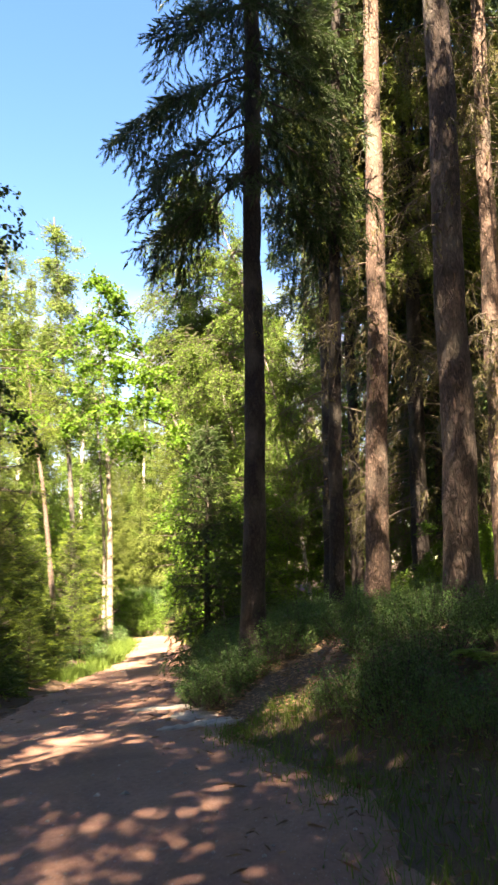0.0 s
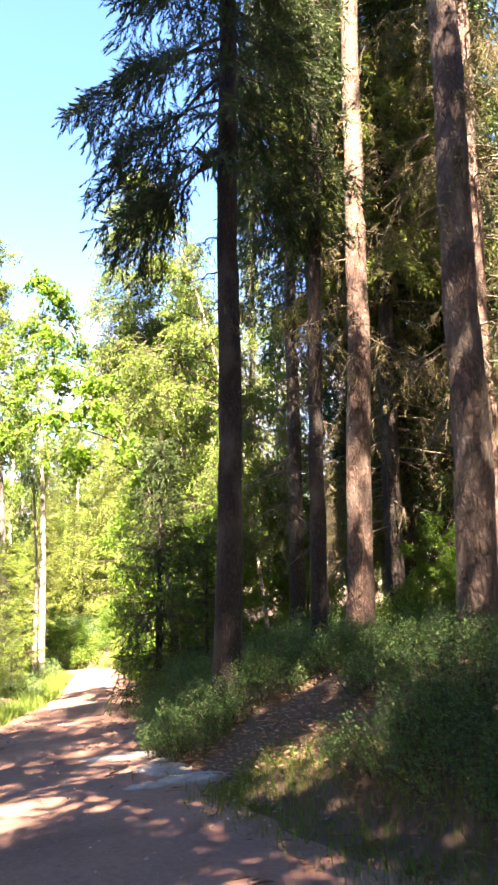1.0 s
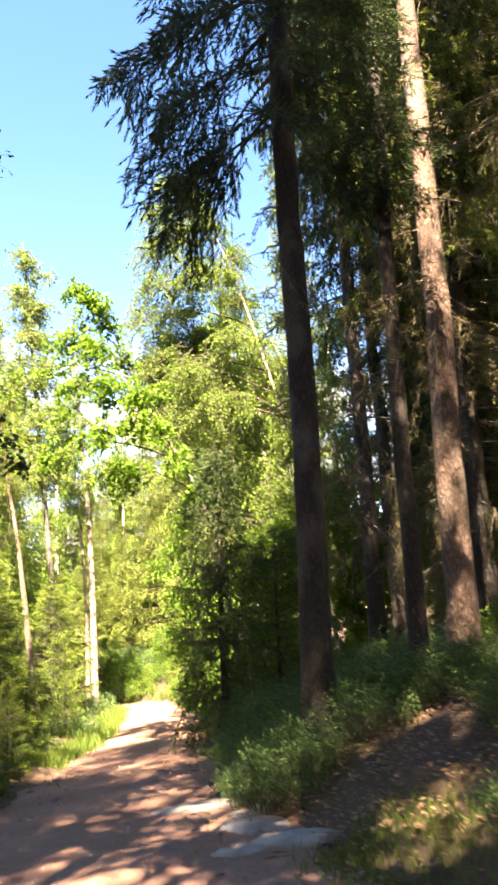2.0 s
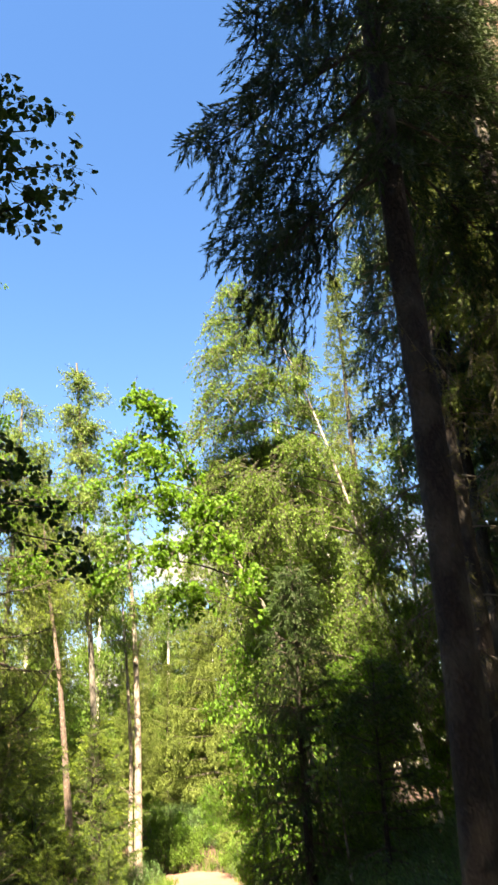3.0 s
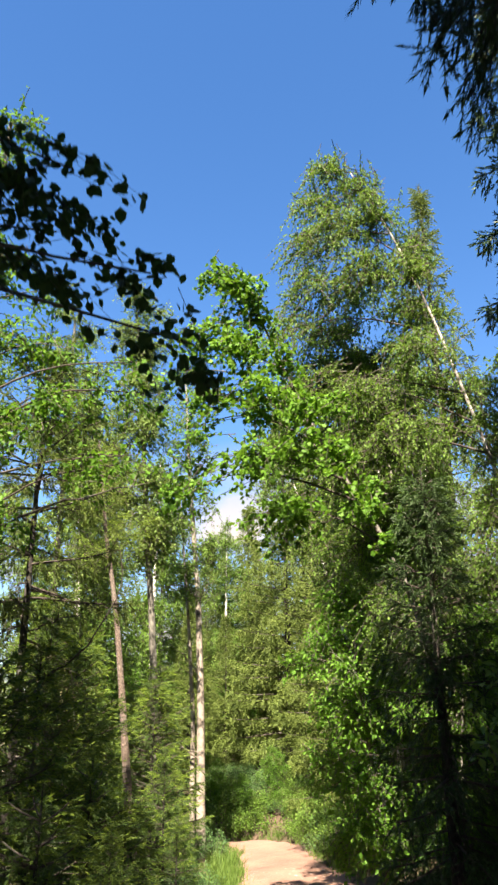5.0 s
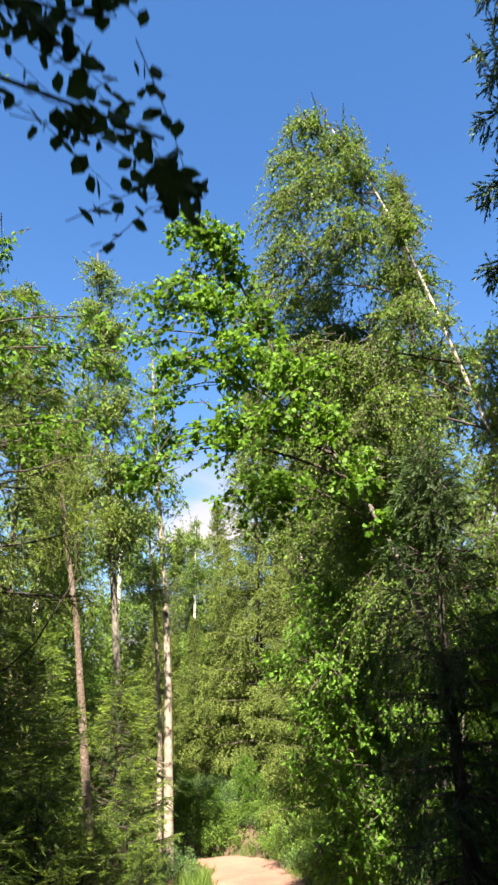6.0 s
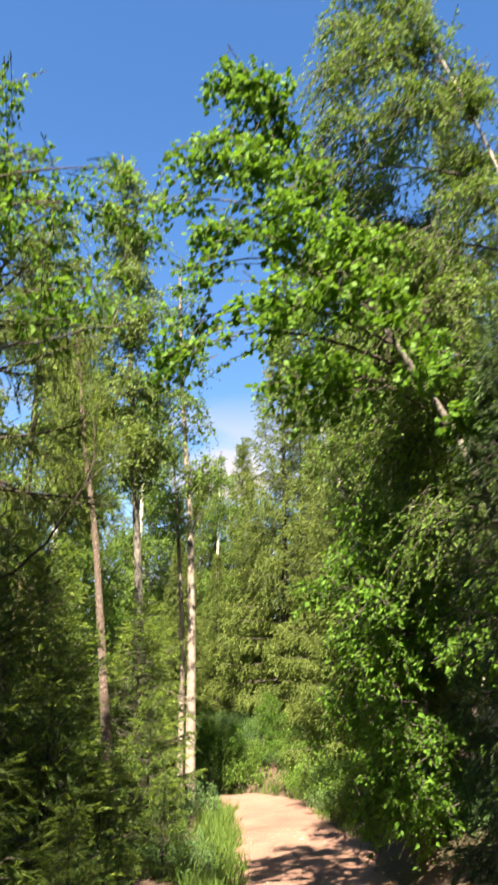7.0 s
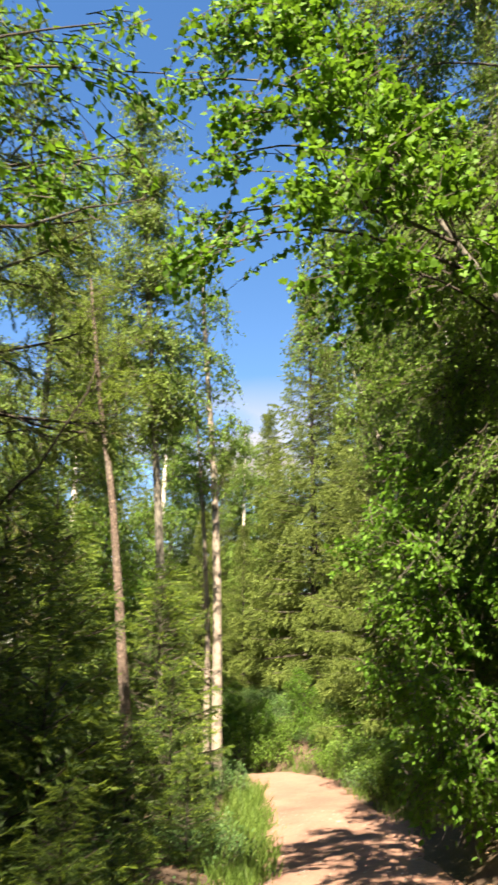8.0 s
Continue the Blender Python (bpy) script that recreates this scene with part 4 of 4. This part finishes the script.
for x, y, s in [(1.3, 15.6, 1.0), (2.2, 17.2, 0.9), (0.6, 17.4, 0.8), (3.0, 19.6, 1.0), (5.8, 16.6, 1.1), (2.5, 10.2, 0.4), (4.2, 16.0, 1.1), (-0.6, 20.6, 0.8), (-0.8, 23.6, 0.75), (-0.4, 14.9, 0.72), (-0.55, 18.4, 0.8), (0.1, 13.2, 0.7), (-6.4, 27.0, 0.9), (-3.6, 30.6, 0.5), (-1.6, 29.9, 0.5), (-3.0, 33.2, 0.8), (-5.2, 34.6, 0.9), (-1.0, 32.6, 0.8), (-7.6, 30.5, 0.9), (-4.6, 31.6, 0.7), (-3.35, 26.0, 0.3), (-2.6, 26.3, 0.34), (-4.3, 26.4, 0.36), (2.0, 14.3, 0.45), (2.9, 14.7, 0.5), (3.7, 14.2, 0.45), (2.3, 9.6, 0.22), (2.8, 9.9, 0.26), (3.1, 10.6, 0.3), (2.0, 9.9, 0.2), (3.3, 9.6, 0.25)]:
    again(hazel, x, y, s)
# the dark wood to the right
for x, y, s in [(6.2, 9.0, 0.95), (5.2, 14.2, 1.0), (6.6, 11.4, 1.0), (5.6, 5.2, 0.9), (6.4, 17.6, 1.1), (7.6, 7.6, 1.0), (8.4, 14.4, 1.1), (7.6, 3.2, 1.0), (8.0, 20.5, 1.1), (10.5, 10.0, 1.1)]:
    again(dark_spruce, x, y, s)
# unseen trees behind the walker and to the left, added to cast near shade
for x, y, s in [(-7.9, 8.8, 0.75), (3.4, -1.2, 1.15), (-5.6, -0.4, 1.15), (-4.6, -4.2, 1.3), (-7.0, 1.0, 1.1), (-2.6, -7.6, 1.05), (-8.8, -3.0, 1.1), (-5.0, -7.5, 1.1), (2.0, -6.0, 1.2), (6.4, -1.0, 1.0), (0.5, -9.5, 1.1), (-11.5, 1.5, 1.05), (-4.0, -11.5, 1.1), (5.5, -7.0, 1.1), (-8.0, 3.0, 1.0), (-9.5, 7.5, 1.1), (-8.2, 10.5, 0.9), (-12.5, 6.0, 1.2), (-13.0, 12.0, 1.1), (9.5, 4.0, 1.1), (11.5, 15.5, 1.2), (9.0, 0.0, 1.2), (7.5, -4.5, 1.1), (-8.0, -8.0, 1.2), (2.5, -13.0, 1.2), (-1.5, -15.0, 1.2)]:
    again(dark_spruce, x, y, s)
for x, y, s in [(-8.0, 5.0, 0.8), (3.9, 0.2, 0.8), (3.7, -2.6, 1.7), (-3.65, -0.8, 1.9)]:
    again(leafy, x, y, s)
# out of view, added to shade the red and the thick bank trunks
spruce("spruce_tree", (1.5, 3.3), "unseen tall spruce with a bare lower trunk, its high crown added for shade", 18, 0.15, 7.2, 1.1, 88, whorl=0.6, per_whorl=5, step=0.2, size=0.22, shape=COARSE, droop=0.45, hang=0.6, group="wood", twigs=False, sides=10)
# stands unseen behind the start, added for its shadow
spruce("spruce_tree", (0.95, -1.4), "unseen tall spruce, added so that its high crown shades the track", 16.5, 0.17, 6.0, 2.4, 85, whorl=0.55, per_whorl=5, step=0.16, size=0.24, shape=COARSE, droop=0.45, hang=0.6, group="wood", twigs=False, sides=8)


def round_crown(seed, centre, half, count, r0):
    r = np.random.default_rng(seed)
    return [(*(np.array(centre) + rand_unit(r, 1)[0] * np.array(half) * r.uniform(0.35, 1.0)), r0 * r.uniform(0.75, 1.2)) for _ in range(count)]


# unseen aspen, its clumps set along sun rays to dapple track and bank
broadleaf("aspen_tree", [low(0.95, 0.5), (0.8, 0.5, 6.0), (0.1, 0.6, 10.0), (-0.5, 0.6, 15.0)], "unseen tall aspen leaning over the track, its high crown added for shade", 0.15, round_crown(5, (-0.75, 0.6, 13.2), (1.35, 1.5, 3.0), 32, 0.72) + round_crown(7, (0.3, 0.3, 9.0), (1.4, 1.2, 2.0), 9, 0.55) + round_crown(8, (0.2, -1.0, 8.0), (1.2, 1.0, 1.5), 13, 0.62) + round_crown(12, (0.1, -1.2, 7.3), (1.5, 0.9, 0.8), 14, 0.6) + round_crown(9, (-0.9, 0.2, 9.4), (1.3, 1.2, 2.0), 12, 0.62) + round_crown(13, (-1.9, -1.6, 10.0), (1.2, 1.6, 1.4), 12, 0.65) + [(0.5, 0.6, 15.2, 0.6), (0.6, 0.6, 14.4, 0.6)], 86, 0.15, SIMPLE, ASPEN_LEAF, GREY_BARK, "aspen", density=0.38, group="wood", sides=8, split=False)
# second unseen aspen, added to shade the dark spruce beside the track
broadleaf("aspen_tree", [low(-3.7, -4.6), (-3.5, -4.6, 10.0), (-2.6, -4.5, 20.0), (-2.0, -4.4, 26.0)], "unseen very tall aspen, its high rounded crown added for shade", 0.24, round_crown(6, (-2.0, -4.4, 22.2), (1.6, 1.6, 3.0), 24, 0.68) + round_crown(11, (-1.3, -4.4, 25.0), (0.6, 1.2, 1.8), 12, 0.5), 87, 0.15, SIMPLE, ASPEN_LEAF, GREY_BARK, "aspen", density=0.7, group="wood", sides=8, split=False)
for k in range(46):
    a = k / 46 * 6.283
    d = 46 + 9 * rng.random()
    again((far_spruce, tall_spruce, leafy)[k % 3], -2 + d * math.cos(a), 10 + d * math.sin(a), (0.6 if 1.45 < a < 2.15 else 1.15) + 0.35 * rng.random())


# ---- low plants ----
def bilberry(name, seed, wide, high, stems, size, leaves, green=BILBERRY_LEAF, label="low green bilberry bush on the bank"):
    """A cushion of bilberry or other low scrub: thin stems, small oval leaves."""
    r = np.random.default_rng(seed)
    root = thing(name, (0, 0, 0), label, "bush", "low scrub")
    gs, gf = Geo(), Geo()
    P, A, S = [], [], []
    for _ in range(stems):
        a, d = r.uniform(0, 6.283), wide * math.sqrt(r.random())
        b = np.array((d * math.cos(a), d * math.sin(a), -0.03))
        h = high * r.uniform(0.55, 1.1) * (1 - 0.45 * (d / wide) ** 2)
        e = b + (0.25 * d * math.cos(a) + 0.06 * r.normal(), 0.25 * d * math.sin(a) + 0.06 * r.normal(), h)
        w = np.linspace(0, 1, 4)
        st = b + np.outer(w, e - b)
        gs.tube(st, (0.004, 0.003, 0.002, 0.0015), 3)
        k = leaves
        q = 1 - 0.75 * r.random(k) ** 1.4
        P.append(b + np.outer(q, e - b) + 0.035 * r.normal(size=(k, 3)))
        A.append(r.normal(size=(k, 3)) + (0, 0, 0.25))
        S.append(size * r.uniform(0.7, 1.25, k))
    P, A, S = np.concatenate(P), np.concatenate(A), np.concatenate(S)
    gf.scatter(P, A, rand_unit(r, len(P)) * 0.7 + (0, 0, 1), S, OVAL)
    tagged(part("brushwood", gs, TWIG_BARK, root), kind="stuff")
    tagged(part("foliage", gf, green, root), kind="stuff")
    return root


def place_copies(first, spots, lo, hi):
    for i, (x, y) in enumerate(spots):
        m = Matrix.LocRotScale((x, y, float(gz(x, y)) - 0.02), Euler((rng.uniform(-0.15, 0.15), rng.uniform(-0.15, 0.15), rng.uniform(0, 6.28))), None)
        s = rng.uniform(lo, hi)
        if i == 0:
            first.matrix_basis = m @ Matrix.Diagonal((s, s, s, 1))
        else:
            copy_thing(first, m).scale = (s, s, s * rng.uniform(0.85, 1.15))


spots_a, spots_b = [], []
for k in range(520):
    y = rng.uniform(2.6, 13.5)
    x = np.interp(y, RIGHT_Y, RIGHT_X) + np.interp(y, [4.0, 5.2, 6.2], [0.9, 0.45, 0.22]) + 3.2 * rng.random() ** 1.4
    bare = x - np.interp(y, RIGHT_Y, RIGHT_X) < 1.05 and 5.7 < y < 7.6
    if bare or min((math.hypot(x - a, y - b) for a, b in spots_a + spots_b), default=9) < 0.26:
        continue
    (spots_a if k % 2 else spots_b).append((x, y))
spots_a = [(-0.42, 7.75), (-0.55, 8.05), (-0.3, 7.95), (0.75, 7.9), (-0.62, 8.5), (0.1, 8.4), (0.45, 8.3)] + spots_a
place_copies(bilberry("bilberry_bush", 201, 0.3, 0.4, 70, 0.021, 46), spots_a[:80], 0.6, 1.12)
place_copies(bilberry("bilberry_bush", 202, 0.34, 0.34, 70, 0.021, 46), spots_b[:80], 0.6, 1.12)
verge = []
for k in range(30):
    y = rng.uniform(8, 24)
    verge.append((np.interp(y, LEFT_Y, LEFT_X) - 0.35 - 1.6 * rng.random(), y))
for k in range(60):
    y = rng.uniform(12.5, 25)
    verge.append((np.interp(y, RIGHT_Y, RIGHT_X) + (0.12 if y > 19.5 else 0.6) + 1.2 * rng.random() ** 1.3, y))
for k in range(75):
    verge.append((rng.uniform(-6.0, 0.3), 25.7 + 3 * rng.random()))
for k in range(46):
    verge.append((rng.uniform(2.2, 4.6), rng.uniform(10.0, 14.5)))
for k in range(110):
    x, y = rng.uniform(-9, 9), rng.uniform(-7, 14)
    if x < np.interp(y, LEFT_Y, LEFT_X) - 0.7 or (x > 4.2) or (x > 1.4 and y < 2):
        verge.append((x, y))
place_copies(bilberry("green_undergrowth", 203, 0.36, 0.42, 44, 0.03, 34), verge, 0.65, 1.15)

end_spots = [(rng.uniform(-4.6, 0.2), 25.35 + 2.4 * rng.random() ** 1.5) for k in range(44)]
end_spots += [(np.interp(y, RIGHT_Y, RIGHT_X) + 0.25 + 0.5 * rng.random(), y) for y in np.arange(19.6, 24.6, 0.4)]
end_spots += [(rng.uniform(1.9, 3.4), rng.uniform(9.4, 11.2)) for k in range(16)]
place_copies(bilberry("leafy_bush", 204, 0.36, 0.5, 60, 0.042, 26, BIRCH_LEAF, "low bright green leafy bush beside the track"), end_spots, 0.7, 1.3)


def fern(name, seed):
    """A fern: arching fronds, each with paired leaflets that shorten towards the tip."""
    r = np.random.default_rng(seed)
    root = thing(name, (0, 0, 0), "pale green fern on the bank", "fern", "ferns")
    for k in range(6):
        gf = Geo()
        a = k * 1.05 + r.uniform(-0.3, 0.3)
        d = np.array((math.cos(a), math.sin(a), 0))
        L = r.uniform(0.4, 0.6)
        w = np.linspace(0, 1, 15)
        rib = np.outer(w * L * 0.8, d) + np.outer(L * (1.0 * w - 0.75 * w ** 2), (0, 0, 1))
        gf.tube(rib, 0.004 * (1 - 0.8 * w), 3)
        side = np.array((-d[1], d[0], 0))
        for sgn in (1, -1):
            q = rib[3:]
            size = 0.17 * L / 0.5 * np.sin(np.linspace(0.75, 3.0, len(q)))
            gf.scatter(q, np.repeat([sgn * side + 0.35 * d], len(q), 0) + 0.06 * r.normal(size=(len(q), 3)), np.repeat([(0, 0, 1.0)], len(q), 0), np.abs(size) + 0.02,
                       template(OVAL[0] * (1, 0.55, 1), OVAL[1]))
        part("frond", gf, FERN_LEAF, root)
    return root


place_copies(fern("fern", 211), [(1.35, 5.3), (1.9, 6.1), (2.2, 6.9), (1.1, 7.9), (0.3, 9.9), (2.5, 8.2), (-0.2, 10.6)], 0.6, 0.95)


def grass(name, label, spots, blade, count_each, seed):
    r = np.random.default_rng(seed)
    g = Geo()
    shape = template([(0, 0.03, 0), (0, -0.03, 0), (0.55, 0.022, 0.06), (0.55, -0.022, 0.06), (1, 0, 0.22)], [(0, 1, 2), (1, 3, 2), (2, 3, 4)])
    xy = np.repeat(np.array(spots), count_each, 0) + 0.09 * r.normal(size=(len(spots) * count_each, 2))
    pos = np.stack([xy[:, 0], xy[:, 1], gz(xy[:, 0], xy[:, 1]) - 0.025], 1)
    up = np.array((0, 0, 1.0)) + 0.35 * r.normal(size=pos.shape)
    g.scatter(pos, up, rand_unit(r, len(pos)) * (1, 1, 0.2), blade * r.uniform(0.5, 1.3, len(pos)), shape)
    return tagged(new(name, g.mesh(name, GRASS_BLADE)), label, "grass", kind="stuff")


spots = []
for k in range(230):
    y = rng.uniform(13, 24)
    spots.append((np.interp(y, LEFT_Y, LEFT_X) - 0.02 - 0.42 * rng.random() ** 1.5, y))
for k in range(120):
    y = rng.uniform(18, 25)
    spots.append((np.interp(y, RIGHT_Y, RIGHT_X) + 0.1 + 0.6 * rng.random() ** 1.5, y))
for k in range(90):
    spots.append((rng.uniform(-5.5, 0.5), 25.0 + 2.6 * rng.random()))
grass("verge_grass", "tufts of fresh green grass along the verge", spots, 0.19, 26, 221)
spots = []
for k in range(520):
    y = rng.uniform(2.6, 6.6)
    spots.append((np.interp(y, RIGHT_Y, RIGHT_X) - 0.18 + np.interp(y, [4.8, 6.2], [1.3, 0.6]) * rng.random(), y))
grass("bank_grass", "sparse dull grass at the foot of the bank", spots, 0.1, 10, 222)


def litter(name, label, xy, size, mat, seed, shape):
    r = np.random.default_rng(seed)
    g = Geo()
    pos = np.stack([xy[:, 0], xy[:, 1], gz(xy[:, 0], xy[:, 1]) + 0.012], 1)
    g.scatter(pos, r.normal(size=pos.shape) * (1, 1, 0.15), rand_unit(r, len(pos)) * 0.35 + (0, 0, 1), size * r.uniform(0.5, 1.4, len(pos)), shape)
    return tagged(new(name, g.mesh(name, mat)), label, "litter", kind="stuff")


def edge_spots(n, ylo, yhi, inner, outer):
    y = rng.uniform(ylo, yhi, n)
    right = rng.random(n) < 0.65
    off = rng.uniform(-inner, outer, n)
    return np.stack([np.where(right, np.interp(y, RIGHT_Y, RIGHT_X) + off, np.interp(y, LEFT_Y, LEFT_X) - off), y], 1)


litter("leaf_litter", "dry brown leaves and needles at the track's edge", edge_spots(2600, 2.5, 20, 0.35, 1.4), 0.045, DRY_LEAF, 231, OVAL)
xy = np.stack([rng.uniform(-0.4, 0.9, 1500), rng.uniform(5.8, 7.7, 1500)], 1)
litter("bank_litter", "dead needles and leaves on the bare reddish bank", xy, 0.04, DRY_LEAF, 233, OVAL)
litter("needle_litter", "scattered dry twigs and needles on the ground", edge_spots(2600, 2.5, 16, 0.6, 1.6), 0.09, DRY_LEAF, 232, template(OVAL[0] * (1, 0.08, 1), OVAL[1]))


# ---- stones ----
def slab(name, place, size, turn, seed, label):
    """A worn piece of bedrock: a low block with a domed, pitted top and rounded rims, mostly sunk in the track."""
    r = np.random.default_rng(seed)
    bm = bmesh.new()
    n = 28
    angles = np.arange(n) / n * 6.283
    # a broken outline: straight runs between a few corners
    corner = np.sort(r.uniform(-0.25, 0.25, 7) + np.arange(7) * 6.283 / 7)
    reach = r.uniform(0.8, 1.15, 7)
    rad = np.interp(angles, corner, reach, period=6.283) * (1 - 0.1 * np.sin(angles * 3.5) ** 2) + 0.03 * r.normal(size=n)
    rings = []
    for scale, z in ((1.06, -0.1), (1.02, -0.012), (0.985, 0.016), (0.93, 0.022), (0.68, 0.024), (0.4, 0.026), (0.15, 0.025)):
        ring = []
        for a, q in zip(angles, rad):
            x, y = size[0] * scale * q * math.cos(a), size[1] * scale * q * math.sin(a)
            ring.append(bm.verts.new((x, y, z + 0.01 * noise.noise((x * 9, y * 9, seed)) + 0.006 * noise.noise((x * 25, y * 25, seed)))))
        rings.append(ring)
    for lo_, hi_ in zip(rings, rings[1:]):
        for i in range(n):
            bm.faces.new((lo_[i], lo_[(i + 1) % n], hi_[(i + 1) % n], hi_[i])).smooth = True
    bm.faces.new(rings[-1]).smooth = True
    me = bpy.data.meshes.new(name)
    bm.to_mesh(me)
    bm.free()
    me.materials.append(STONE)
    ob = new(name, me)
    x, y = place
    sx, sy = float(gz(x + 0.1, y) - gz(x - 0.1, y)) / 0.2, float(gz(x, y + 0.1) - gz(x, y - 0.1)) / 0.2
    ob.matrix_basis = Matrix.Translation((x, y, float(gz(x, y)) + 0.004)) @ Vector((-sx, -sy, 1)).to_track_quat("Z", "Y").to_matrix().to_4x4() @ pose(0, 0, 0, 0, 0, turn)
    return tagged(ob, label, "rock", "bedrock slabs")


for k, (x, y, sx, sy, turn) in enumerate([(-1.12, 9.0, 0.36, 0.4, 30), (-0.74, 8.2, 0.24, 0.36, 12), (-0.66, 7.55, 0.23, 0.27, 40), (-0.5, 7.0, 0.2, 0.3, -15), (-0.8, 6.9, 0.13, 0.17, 10)]):
    slab("rock_slab", (x, y), (sx, sy, 0.06), turn, 240 + k, "flat worn grey bedrock slab in the edge of the track")


def pebbles(name, n, seed):
    r = np.random.default_rng(seed)
    g = Geo()
    oct_ = template([(1, 0, 0), (-1, 0, 0), (0, 0.8, 0), (0, -0.8, 0), (0, 0, 0.55), (0, 0, -0.4)], [(0, 2, 4), (2, 1, 4), (1, 3, 4), (3, 0, 4), (2, 0, 5), (1, 2, 5), (3, 1, 5), (0, 3, 5)])
    y = r.uniform(2.5, 20, n)
    f = r.random(n)
    x = np.interp(y, LEFT_Y, LEFT_X) * (1 - f) + np.interp(y, RIGHT_Y, RIGHT_X) * f
    pos = np.stack([x, y, gz(x, y) + 0.014], 1)
    g.scatter(pos, r.normal(size=pos.shape) * (1, 1, 0.1), np.repeat([(0, 0, 1.0)], n, 0), r.uniform(0.004, 0.016, n) * (1 + 1.5 * (r.random(n) < 0.04)), oct_)
    return tagged(new(name, g.mesh(name, STONE)), "small stones lying on the track", "stones", kind="stuff")


pebbles("pebbles", 900, 251)
